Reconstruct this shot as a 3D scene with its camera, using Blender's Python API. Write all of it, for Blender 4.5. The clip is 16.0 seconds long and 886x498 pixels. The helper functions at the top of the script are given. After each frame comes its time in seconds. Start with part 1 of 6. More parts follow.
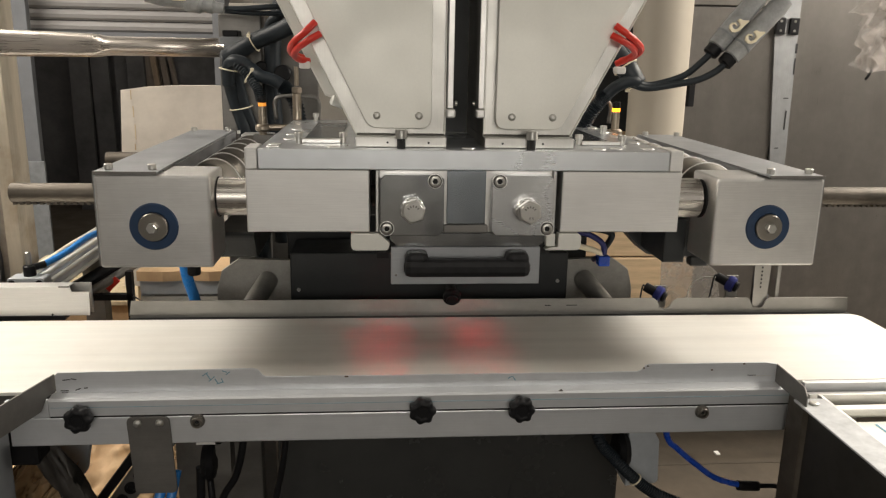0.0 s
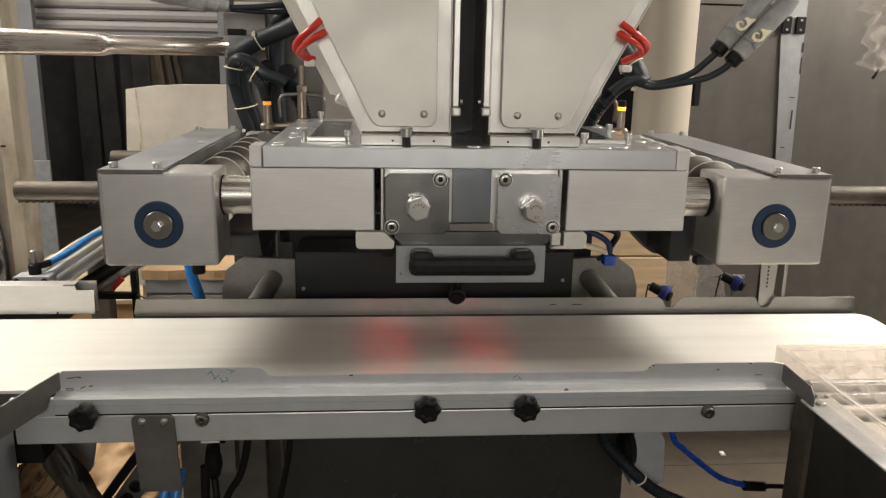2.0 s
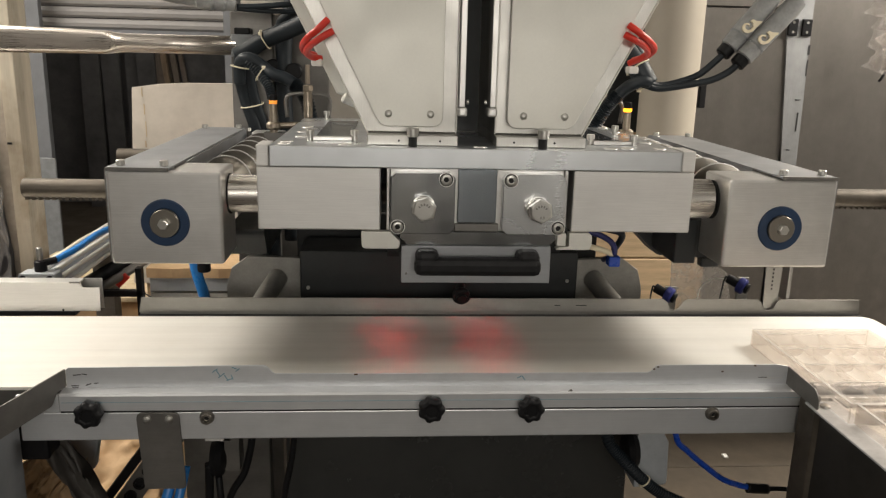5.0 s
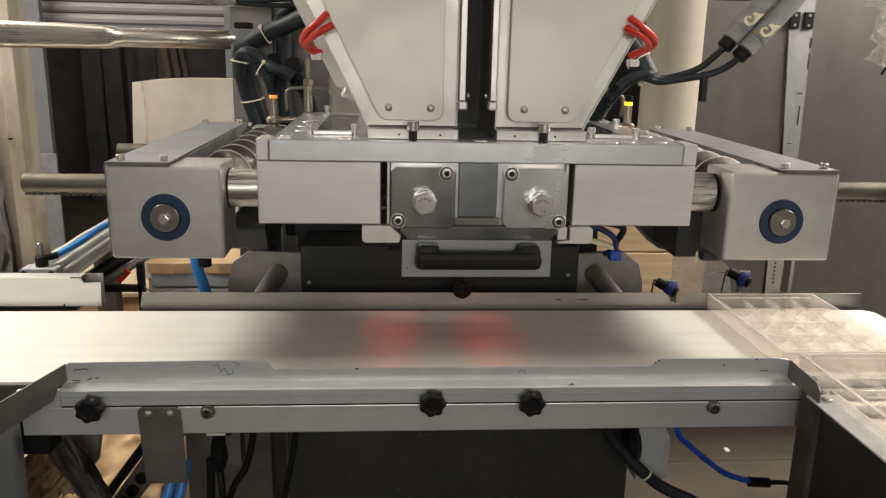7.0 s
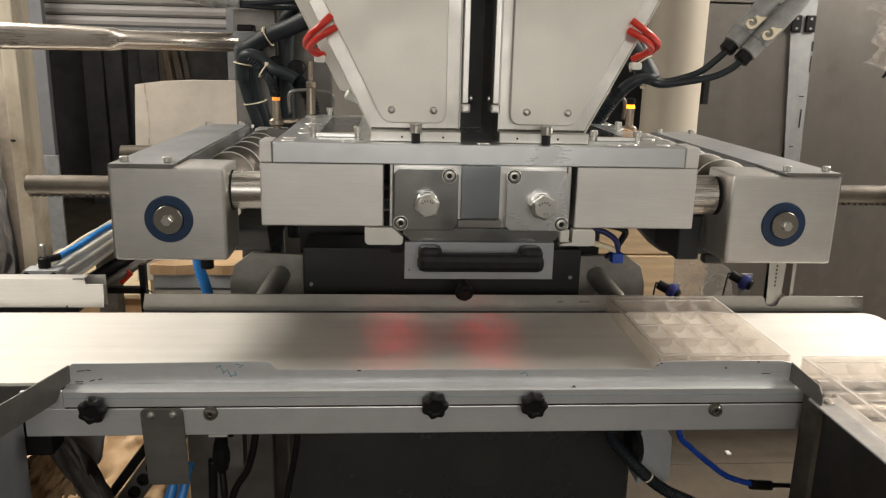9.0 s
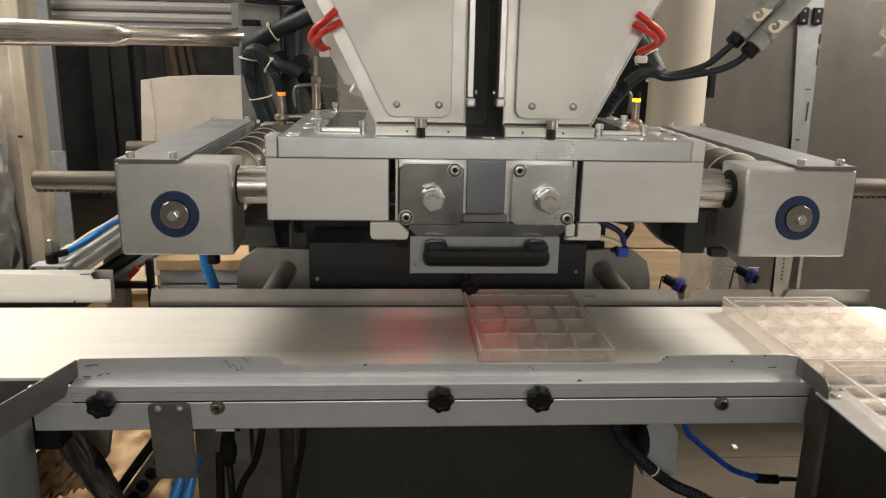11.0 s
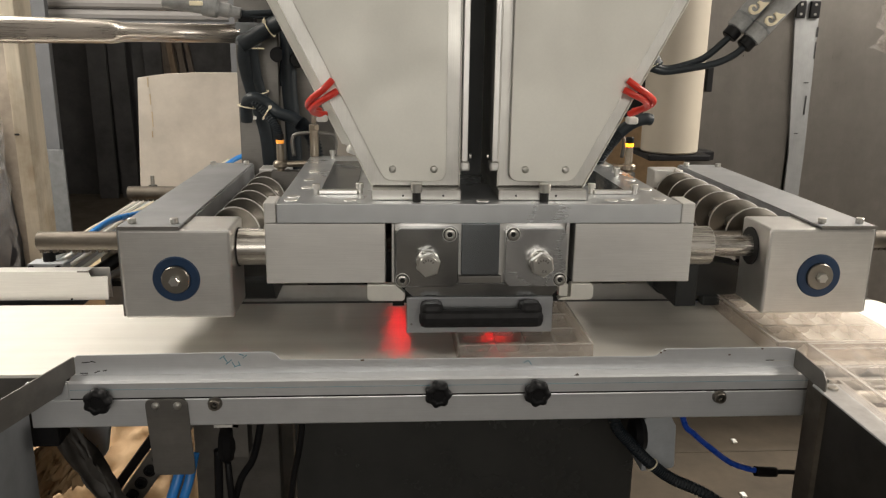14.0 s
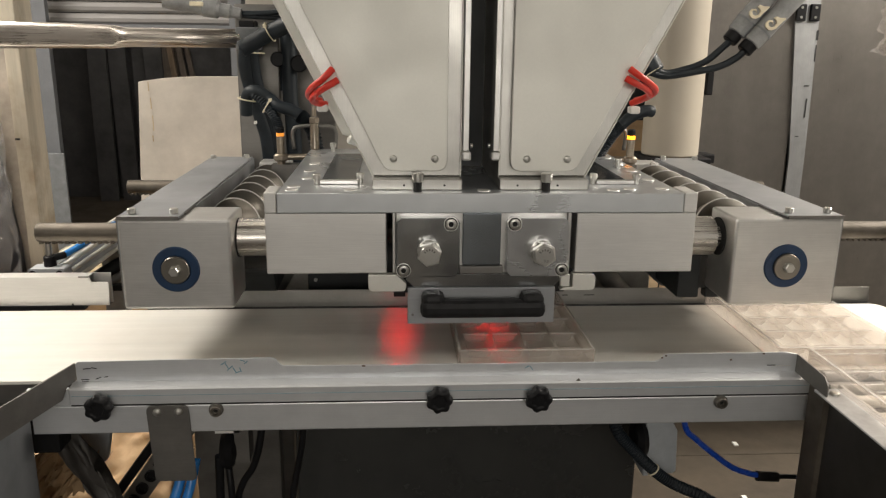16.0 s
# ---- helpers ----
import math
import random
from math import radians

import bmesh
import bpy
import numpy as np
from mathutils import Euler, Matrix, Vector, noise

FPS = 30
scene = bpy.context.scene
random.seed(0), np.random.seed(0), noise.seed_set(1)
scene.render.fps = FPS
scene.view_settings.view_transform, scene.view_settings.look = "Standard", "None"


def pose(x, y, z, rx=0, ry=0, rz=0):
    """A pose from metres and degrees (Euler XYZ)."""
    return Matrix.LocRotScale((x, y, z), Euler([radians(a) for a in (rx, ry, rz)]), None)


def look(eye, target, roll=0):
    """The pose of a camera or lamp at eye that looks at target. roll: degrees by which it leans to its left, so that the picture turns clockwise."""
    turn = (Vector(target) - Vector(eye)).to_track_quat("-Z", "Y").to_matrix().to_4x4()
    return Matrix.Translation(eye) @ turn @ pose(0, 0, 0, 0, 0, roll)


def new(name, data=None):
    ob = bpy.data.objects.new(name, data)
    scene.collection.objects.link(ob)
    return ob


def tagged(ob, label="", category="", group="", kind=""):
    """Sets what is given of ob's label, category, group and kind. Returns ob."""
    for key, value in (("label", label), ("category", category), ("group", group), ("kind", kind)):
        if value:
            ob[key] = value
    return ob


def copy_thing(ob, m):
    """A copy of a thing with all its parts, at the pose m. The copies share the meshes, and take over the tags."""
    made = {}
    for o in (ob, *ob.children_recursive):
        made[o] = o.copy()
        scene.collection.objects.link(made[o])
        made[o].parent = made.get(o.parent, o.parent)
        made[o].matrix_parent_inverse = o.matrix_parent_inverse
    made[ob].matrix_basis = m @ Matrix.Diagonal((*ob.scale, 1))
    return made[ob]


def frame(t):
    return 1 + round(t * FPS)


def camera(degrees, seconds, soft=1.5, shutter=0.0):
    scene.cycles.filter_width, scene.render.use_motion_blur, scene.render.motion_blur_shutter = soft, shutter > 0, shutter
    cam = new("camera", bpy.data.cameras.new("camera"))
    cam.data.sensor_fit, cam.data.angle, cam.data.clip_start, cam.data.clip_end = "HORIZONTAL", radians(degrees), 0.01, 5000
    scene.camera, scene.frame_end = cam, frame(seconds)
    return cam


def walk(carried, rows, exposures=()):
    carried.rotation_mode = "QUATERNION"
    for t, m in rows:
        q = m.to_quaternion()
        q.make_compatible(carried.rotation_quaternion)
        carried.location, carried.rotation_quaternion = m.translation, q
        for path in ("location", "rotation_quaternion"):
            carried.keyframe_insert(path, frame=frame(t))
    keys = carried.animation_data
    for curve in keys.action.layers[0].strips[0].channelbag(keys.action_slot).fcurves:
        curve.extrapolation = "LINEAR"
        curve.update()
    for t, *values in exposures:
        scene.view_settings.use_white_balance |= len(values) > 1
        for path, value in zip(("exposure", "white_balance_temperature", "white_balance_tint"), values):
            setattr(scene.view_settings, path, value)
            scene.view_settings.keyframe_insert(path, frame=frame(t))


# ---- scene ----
cam = camera(59.1, 16.0, 1.25)
PATH = [
    (0, (-0.15, -1.162, 1.417), (0.016, 0.772, 0.933), 1.1),
    (0.5, (-0.149, -1.162, 1.418), (0.017, 0.772, 0.936), 1.1),
    (1, (-0.151, -1.164, 1.418), (0.017, 0.771, 0.943), 1.3),
    (1.5, (-0.155, -1.161, 1.418), (0.011, 0.774, 0.941), 1.3),
    (2, (-0.151, -1.159, 1.414), (0.004, 0.775, 0.93), 1.1),
    (2.5, (-0.153, -1.162, 1.415), (0.002, 0.772, 0.932), 1.1),
    (3, (-0.152, -1.164, 1.416), (0.0, 0.772, 0.937), 1.2),
    (3.5, (-0.153, -1.164, 1.417), (0.0, 0.771, 0.937), 1.3),
    (4, (-0.155, -1.161, 1.415), (-0.003, 0.774, 0.933), 1.4),
    (6.5, (-0.155, -1.16, 1.413), (-0.012, 0.774, 0.923), 1.4),
    (7, (-0.153, -1.159, 1.412), (-0.01, 0.773, 0.916), 1.3),
    (7.5, (-0.151, -1.16, 1.412), (-0.009, 0.772, 0.914), 1.1),
    (8, (-0.154, -1.161, 1.412), (-0.01, 0.772, 0.918), 1.3),
    (8.5, (-0.154, -1.161, 1.412), (-0.011, 0.772, 0.919), 1.3),
    (9, (-0.156, -1.161, 1.412), (-0.015, 0.773, 0.922), 1.4),
    (11.5, (-0.155, -1.162, 1.412), (-0.031, 0.769, 0.906), 1.1),
    (12, (-0.156, -1.159, 1.412), (-0.03, 0.772, 0.905), 1.1),
    (12.5, (-0.151, -1.158, 1.41), (-0.03, 0.771, 0.899), 0.8),
    (13, (-0.149, -1.16, 1.407), (-0.029, 0.77, 0.895), 0.8),
    (13.5, (-0.149, -1.161, 1.407), (-0.026, 0.768, 0.895), 0.8),
    (14, (-0.15, -1.162, 1.408), (-0.024, 0.768, 0.897), 0.8),
    (14.5, (-0.148, -1.161, 1.411), (-0.026, 0.769, 0.9), 0.7),
    (15, (-0.149, -1.16, 1.41), (-0.026, 0.771, 0.901), 0.6),
    (15.5, (-0.151, -1.16, 1.413), (-0.026, 0.77, 0.903), 0.7),
    (16, (-0.151, -1.16, 1.414), (-0.026, 0.771, 0.907), 0.7),
]
walk(cam, [(t, look(eye, target, roll)) for t, eye, target, roll in PATH])


# ---- light ----
world = bpy.data.worlds.new("world")
scene.world = world
world.use_nodes = True
bg = world.node_tree.nodes["Background"]
bg.inputs[0].default_value = (0.9, 0.92, 1.0, 1)
bg.inputs[1].default_value = 0.06
scene.view_settings.exposure = 0.03


def area_lamp(x, y, z, sx, sy, watts, colour):
    data = bpy.data.lights.new("unseen_light", "AREA")
    data.shape, data.size, data.size_y = "RECTANGLE", sx, sy
    data.energy, data.color = watts, colour
    ob = new("unseen_light", data)
    ob.location = (x, y, z)
    return ob


WARM = (1.0, 0.925, 0.82)
area_lamp(2.35, 0.66, 2.42, 0.9, 2.0, 200, WARM)
area_lamp(-1.95, 0.68, 2.45, 0.9, 2.0, 90, WARM)
# Weak fill lamps added behind, in front and inside the store; all unseen
area_lamp(-1.0, 2.2, 2.93, 2.2, 0.30, 9, WARM)
area_lamp(0.0, -1.5, 2.93, 2.6, 0.30, 5, WARM)
area_lamp(-1.9, 4.6, 2.93, 1.6, 0.30, 20, WARM)
# added front fill light, set in an unseen window behind the camera
front_fill = area_lamp(0.1, -4.96, 2.10, 3.0, 1.3, 66, (1.0, 0.94, 0.85))
front_fill.rotation_euler = (radians(90), 0, 0)


# ---- materials ----
def material(name):
    m = bpy.data.materials.new(name)
    m.use_nodes = True
    nt = m.node_tree
    return m, nt, nt.nodes["Principled BSDF"]


def coords(nt, scale, kind="Object"):
    tc = nt.nodes.new("ShaderNodeTexCoord")
    mp = nt.nodes.new("ShaderNodeMapping")
    mp.inputs["Scale"].default_value = scale
    mp.inputs["Location"].default_value = (13.1, 7.7, 4.3)
    nt.links.new(tc.outputs[kind], mp.inputs[0])
    return mp.outputs[0]


def noise_tex(nt, vec, scale, detail=4.0, rough=0.6):
    n = nt.nodes.new("ShaderNodeTexNoise")
    n.inputs["Scale"].default_value, n.inputs["Detail"].default_value, n.inputs["Roughness"].default_value = scale, detail, rough
    nt.links.new(vec, n.inputs["Vector"])
    return n.outputs["Fac"]


def ramp(nt, fac, stops):
    r = nt.nodes.new("ShaderNodeValToRGB")
    els = r.color_ramp.elements
    while len(els) < len(stops):
        els.new(0.5)
    for e, (p, c) in zip(els, stops):
        e.position = p
        e.color = (*c, 1) if len(c) == 3 else c
    nt.links.new(fac, r.inputs[0])
    return r.outputs["Color"]


def rng(nt, fac, lo, hi):
    r = nt.nodes.new("ShaderNodeMapRange")
    r.inputs["From Min"].default_value, r.inputs["From Max"].default_value = 0.3, 0.7
    r.inputs["To Min"].default_value, r.inputs["To Max"].default_value = lo, hi
    nt.links.new(fac, r.inputs["Value"])
    return r.outputs["Result"]


def bump(nt, bsdf, fac, strength, dist):
    b = nt.nodes.new("ShaderNodeBump")
    b.inputs["Strength"].default_value, b.inputs["Distance"].default_value = strength, dist
    nt.links.new(fac, b.inputs["Height"])
    nt.links.new(b.outputs[0], bsdf.inputs["Normal"])


def scaled(c, k):
    return tuple(min(1.0, v * k) for v in c)


def steel(name, colour, rough=0.36, grain=(3, 160, 160), metal=1.0, spots=0.10, relief=0.12, contrast=0.12, streak=1.0, wave=0.0025):
    """Brushed or ground metal: long fine grain, cloudy stains."""
    m, nt, b = material(name)
    g = noise_tex(nt, coords(nt, grain), 6.0, 5.0, 0.7)
    s = noise_tex(nt, coords(nt, (1, 1, 1)), 9.0, 6.0 if streak > 0.5 else 2.0, 0.6 if streak > 0.5 else 0.5)
    mix = nt.nodes.new("ShaderNodeMix")
    mix.data_type, mix.blend_type = "RGBA", "MULTIPLY"
    mix.inputs["Factor"].default_value = 1.0
    nt.links.new(ramp(nt, g, [(0.25, scaled(colour, 1 - contrast)), (0.75, scaled(colour, 1 + contrast * 0.8))]), mix.inputs["A"])
    nt.links.new(ramp(nt, s, [(0.30, (1 - 2.2 * spots,) * 3), (0.60, (1, 1, 1))]), mix.inputs["B"])
    # Broad streaks in the colour imitate uneven sheen along the brushing
    slow = noise_tex(nt, coords(nt, tuple(min(v, 14.0) * 0.5 for v in grain)), 1.6, 3.0, 0.5)
    mix2 = nt.nodes.new("ShaderNodeMix")
    mix2.data_type, mix2.blend_type = "RGBA", "MULTIPLY"
    mix2.inputs["Factor"].default_value = 1.0
    nt.links.new(mix.outputs["Result"], mix2.inputs["A"])
    nt.links.new(ramp(nt, slow, [(0.30, (1 - 0.12 * streak,) * 3), (0.70, (1 + 0.04 * streak,) * 3)]), mix2.inputs["B"])
    nt.links.new(mix2.outputs["Result"], b.inputs["Base Color"])
    b.inputs["Metallic"].default_value = metal
    add = nt.nodes.new("ShaderNodeMath")
    add.operation = "ADD"
    nt.links.new(rng(nt, g, rough - 0.07 * streak, rough + 0.07 * streak), add.inputs[0])
    nt.links.new(rng(nt, s, 0.06, -0.05), add.inputs[1])
    nt.links.new(add.outputs[0], b.inputs["Roughness"])
    wavy = nt.nodes.new("ShaderNodeBump")
    wavy.inputs["Strength"].default_value, wavy.inputs["Distance"].default_value = 0.5, wave
    nt.links.new(noise_tex(nt, coords(nt, (1, 1, 1)), 5.0, 2.0, 0.5), wavy.inputs["Height"])
    if relief > 0.01:
        bump(nt, b, g, relief, 0.0004)
        nt.links.new(wavy.outputs[0], b.inputs["Normal"].links[0].from_node.inputs["Normal"])
    else:
        nt.links.new(wavy.outputs[0], b.inputs["Normal"])
    return m


def plain(name, colour, rough=0.5, metal=0.0, vary=0.12, scale=25.0, relief=0.1, dist=0.0008, spec=0.5):
    m, nt, b = material(name)
    s = noise_tex(nt, coords(nt, (1, 1, 1)), scale, 6.0, 0.65)
    nt.links.new(ramp(nt, s, [(0.3, scaled(colour, 1 - vary)), (0.7, scaled(colour, 1 + vary))]), b.inputs["Base Color"])
    nt.links.new(rng(nt, s, rough + 0.08, rough - 0.08), b.inputs["Roughness"])
    b.inputs["Metallic"].default_value = metal
    b.inputs["Specular IOR Level"].default_value = spec
    bump(nt, b, s, relief, dist)
    return m


def glow(name, colour, strength):
    m, nt, b = material(name)
    b.inputs["Base Color"].default_value = (*colour, 1)
    b.inputs["Emission Color"].default_value = (*colour, 1)
    b.inputs["Emission Strength"].default_value = strength
    return m


def wood(name, colour, grain=(30, 30, 2), knots=True):
    m, nt, b = material(name)
    g = noise_tex(nt, coords(nt, grain), 2.0, 6.0, 0.65)
    s = noise_tex(nt, coords(nt, (1, 1, 1)), 7.0, 4.0, 0.6)
    mix = nt.nodes.new("ShaderNodeMix")
    mix.data_type, mix.blend_type = "RGBA", "MULTIPLY"
    mix.inputs["Factor"].default_value = 0.8
    nt.links.new(ramp(nt, g, [(0.3, scaled(colour, 0.75)), (0.7, scaled(colour, 1.15))]), mix.inputs["A"])
    nt.links.new(ramp(nt, s, [(0.28, (0.55, 0.45, 0.35)), (0.5, (1, 1, 1))]), mix.inputs["B"])
    nt.links.new(mix.outputs["Result"], b.inputs["Base Color"])
    b.inputs["Roughness"].default_value = 0.75
    bump(nt, b, g, 0.3, 0.001)
    return m


def clear(name, colour, clearness, rough, white=0.5, tint=(0.97, 0.95, 0.93)):
    """Clear moulded plastic: lets most light pass, with gloss and a little milkiness."""
    m, nt, b = material(name)
    out = nt.nodes["Material Output"]
    s = noise_tex(nt, coords(nt, (1, 1, 1)), 40.0, 5.0, 0.6)
    b.inputs["Base Color"].default_value = (*colour, 1)
    nt.links.new(rng(nt, s, rough, rough + 0.15), b.inputs["Roughness"])
    bump(nt, b, s, 0.15, 0.001)
    tr = nt.nodes.new("ShaderNodeBsdfTransparent")
    tr.inputs[0].default_value = (*tint, 1)
    milk = nt.nodes.new("ShaderNodeBsdfTranslucent")
    milk.inputs[0].default_value = (*colour, 1)
    half = nt.nodes.new("ShaderNodeMixShader")
    half.inputs[0].default_value = white
    nt.links.new(b.outputs[0], half.inputs[1])
    nt.links.new(milk.outputs[0], half.inputs[2])
    mix = nt.nodes.new("ShaderNodeMixShader")
    nt.links.new(rng(nt, s, 1 - clearness + 0.05, 1 - clearness - 0.05), mix.inputs[0])
    nt.links.new(tr.outputs[0], mix.inputs[1])
    nt.links.new(half.outputs[0], mix.inputs[2])
    nt.links.new(mix.outputs[0], out.inputs["Surface"])
    return m


STEEL = steel("brushed_steel", (0.70, 0.69, 0.67), 0.38, (3, 160, 160), 0.86, 0.06, 0.06)
STEEL_V = steel("upright_brushed_steel", (0.60, 0.59, 0.56), 0.42, (160, 160, 3))
STEEL_BRIGHT = steel("ground_steel", (0.74, 0.73, 0.71), 0.42, (3, 220, 220), 0.75, 0.03, 0.05)
STEEL_SHINY = steel("milled_aluminium", (0.74, 0.765, 0.79), 0.30, (2, 120, 120), 0.85, 0.10, 0.0003, 0.02, 0.2, 0.0004)
STEEL_DARK = steel("dull_steel", (0.24, 0.23, 0.215), 0.48, (3, 90, 90), 0.8, 0.15, 0.05)
STEEL_MATT = steel("bead_blasted_steel", (0.74, 0.73, 0.68), 0.55, (40, 40, 40), 0.6, 0.02, 0.004, 0.03, 0.3)
RAIL = steel("grey_sheet_steel", (0.71, 0.725, 0.745), 0.42, (2, 120, 120), 0.62, 0.07, 0.03, 0.06, 0.6)
PANEL = steel("blue_grey_panel_steel", (0.27, 0.28, 0.295), 0.5, (60, 60, 3), 0.5, 0.12, 0.03)
COVER = steel("grey_cover_steel", (0.40, 0.413, 0.43), 0.46, (2, 120, 120), 0.7, 0.08, 0.05)
NICKEL = steel("brownish_plated_steel", (0.42, 0.36, 0.29), 0.34, (30, 30, 30), 0.9, 0.1, 0.02)
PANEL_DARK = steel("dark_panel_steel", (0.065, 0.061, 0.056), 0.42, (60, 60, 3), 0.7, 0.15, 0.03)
GUIDE = steel("worn_guide_steel", (0.36, 0.35, 0.33), 0.38, (2, 120, 120), 0.85, 0.10, 0.03, 0.08)
CLOUDY = steel("clouded_plate", (0.42, 0.41, 0.38), 0.40, (30, 30, 30), 0.7, 0.16, 0.02)
POLISHED = steel("polished_cover_steel", (0.68, 0.70, 0.715), 0.18, (2, 120, 120), 1.0, 0.30, 0.002, 0.015, 0.15, 0.004)
SATIN = steel("satin_cover_steel", (0.70, 0.71, 0.72), 0.28, (2, 120, 120), 0.95, 0.25, 0.002, 0.015, 0.15, 0.004)
MIRROR = steel("dark_mirror_steel", (0.39, 0.43, 0.47), 0.22, (120, 120, 2), 1.0, 0.10, 0.001, 0.015, 0.15)
CHROME = steel("polished_shaft", (0.60, 0.57, 0.53), 0.26, (1.5, 90, 90), 0.95, 0.03, 0.008, 0.05)
PIPE = steel("polished_pipe", (0.58, 0.53, 0.48), 0.28, (1.5, 90, 90), 0.9, 0.06, 0.02, 0.06)
BOLT = steel("bolt_steel", (0.54, 0.53, 0.50), 0.34, (30, 30, 30), 0.9, 0.04, 0.004, 0.04, 0.3, 0.0002)
CABINET = steel("cabinet_steel", (0.245, 0.228, 0.209), 0.36, (160, 160, 2), 0.85, 0.12, 0.05)
ALU = steel("aluminium_strip", (0.33, 0.335, 0.34), 0.5, (60, 60, 3), 0.8, 0.12)
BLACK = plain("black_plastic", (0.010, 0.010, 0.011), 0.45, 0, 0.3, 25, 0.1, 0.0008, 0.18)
GRIP = plain("dark_grip_plastic", (0.011, 0.011, 0.012), 0.55, 0, 0.3, 60, 0.2, 0.0008, 0.25)
RUBBER = plain("black_hose_rubber", (0.012, 0.017, 0.022), 0.48, 0, 0.3, 25, 0.1, 0.0008, 0.35)
CHASSIS = plain("dark_painted_panel", (0.020, 0.022, 0.023), 0.42, 0.1, 0.25, 8, 0.1, 0.0008, 0.4)
CABINET_DARK = plain("glossy_dark_enamel", (0.045, 0.046, 0.045), 0.25, 0.1, 0.25, 5, 0.05, 0.0008, 0.5)
# Near-black colour paints the shade inside gaps, holes, slots and sockets
GAP = plain("shadow_gap_black", (0.012, 0.012, 0.012), 0.8)
RED = plain("red_silicone", (0.62, 0.035, 0.02), 0.35, 0, 0.12)
CLOTH = plain("dull_grey_rubber", (0.07, 0.064, 0.058), 0.5, 0, 0.4, 12, 0.3, 0.002)
BLUE = plain("blue_seal", (0.007, 0.030, 0.080), 0.42, 0, 0.15)
BLUE_TUBE = plain("blue_polyurethane_tube", (0.03, 0.22, 0.62), 0.3, 0, 0.15)
DEEP_BLUE = plain("deep_blue_tube", (0.015, 0.07, 0.45), 0.28, 0, 0.15)
VIOLET = plain("violet_blue_plastic", (0.02, 0.025, 0.14), 0.4, 0, 0.2)
def belt_cloth(name, colour):
    m, nt, b = material(name)
    g = noise_tex(nt, coords(nt, (0.5, 16, 1)), 2.0, 4.0, 0.6)
    d = noise_tex(nt, coords(nt, (1, 1, 1)), 12.0, 5.0, 0.6)
    mix = nt.nodes.new("ShaderNodeMix")
    mix.data_type, mix.blend_type = "RGBA", "MULTIPLY"
    mix.inputs["Factor"].default_value = 1.0
    nt.links.new(ramp(nt, g, [(0.35, scaled(colour, 0.93)), (0.65, scaled(colour, 1.03))]), mix.inputs["A"])
    nt.links.new(ramp(nt, d, [(0.3, (0.96, 0.95, 0.94)), (0.6, (1, 1, 1))]), mix.inputs["B"])
    nt.links.new(mix.outputs["Result"], b.inputs["Base Color"])
    nt.links.new(rng(nt, d, 0.42, 0.34), b.inputs["Roughness"])
    bump(nt, b, g, 0.05, 0.001)
    return m


BELT = belt_cloth("white_conveyor_belt", (0.80, 0.78, 0.73))
WHITE = plain("white_nylon", (0.75, 0.74, 0.70), 0.5)
IVORY = plain("ivory_plastic", (0.78, 0.70, 0.52), 0.45)
GREY_PLASTIC = plain("grey_plastic", (0.20, 0.21, 0.22), 0.42, 0, 0.2)
PLUG = plain("scuffed_grey_plastic", (0.27, 0.275, 0.275), 0.38, 0, 0.28, 40)
RUST = plain("rust_stain", (0.09, 0.05, 0.028), 0.8, 0, 0.4, 200)
JOINT = plain("floor_joint_dirt", (0.045, 0.036, 0.025), 0.9)
STRIP = plain("worn_grey_strip", (0.48, 0.49, 0.50), 0.62, 0.2, 0.2, 30)
GREY_LIGHT = plain("pale_grey_enamel", (0.38, 0.40, 0.42), 0.5, 0, 0.12)
# Dark base colour stands for the shaded floor near the machine
FLOOR = plain("dusty_concrete", (0.052, 0.040, 0.027), 0.75, 0, 0.28, 5, 0.3, 0.003)
WALL = plain("workshop_wall", (0.30, 0.28, 0.25), 0.85, 0, 0.15, 3, 0.2, 0.004)
CEIL = plain("workshop_ceiling", (0.45, 0.44, 0.42), 0.9, 0, 0.1, 3)
SHUTTER = plain("shutter_slat_paint", (0.29, 0.28, 0.275), 0.45, 0.2, 0.1, 6)
DOORFRAME = plain("blue_grey_paint", (0.15, 0.157, 0.17), 0.55, 0, 0.12, 8)
PINE = wood("whitened_pine", (0.50, 0.45, 0.36), (14, 14, 1.5))
WEATHERED = plain("weathered_board", (0.40, 0.355, 0.30), 0.8, 0, 0.35, 9, 0.4, 0.002)
PALE_WOOD = wood("pale_plank", (0.50, 0.40, 0.26))
FLOOR_TAN = wood("lit_floor_tan", (0.60, 0.44, 0.27), (3, 30, 30))
BROWN_WOOD = wood("brown_plank", (0.26, 0.19, 0.13))
DARK_WOOD = wood("dark_plank", (0.17, 0.14, 0.115))
BAG = plain("dark_plastic_bag", (0.035, 0.036, 0.042), 0.35, 0, 0.4, 14, 0.5, 0.01)
DARK_BOARD = plain("dark_grey_board", (0.085, 0.083, 0.085), 0.6, 0, 0.35, 4, 0.2, 0.002)
BOARD = plain("painted_board", (0.54, 0.495, 0.435), 0.7, 0, 0.16, 6, 0.2, 0.002)
CREAM = plain("cream_plastic", (0.37, 0.33, 0.27), 0.5, 0, 0.06, 4)
CARD = plain("corrugated_card", (0.52, 0.35, 0.195), 0.7, 0, 0.2, 10)
MOULD = clear("clear_polycarbonate", (0.97, 0.94, 0.91), 0.83, 0.05, 0.33, (0.925, 0.90, 0.878))
# Whiter and less clear than the mould, to paint glints along its edges
MOULD_EDGE_GLINT = clear("mould_edge_glint", (0.97, 0.95, 0.92), 0.66, 0.06, 0.3)
FILM = clear("stretch_film", (0.85, 0.86, 0.88), 0.84, 0.05)
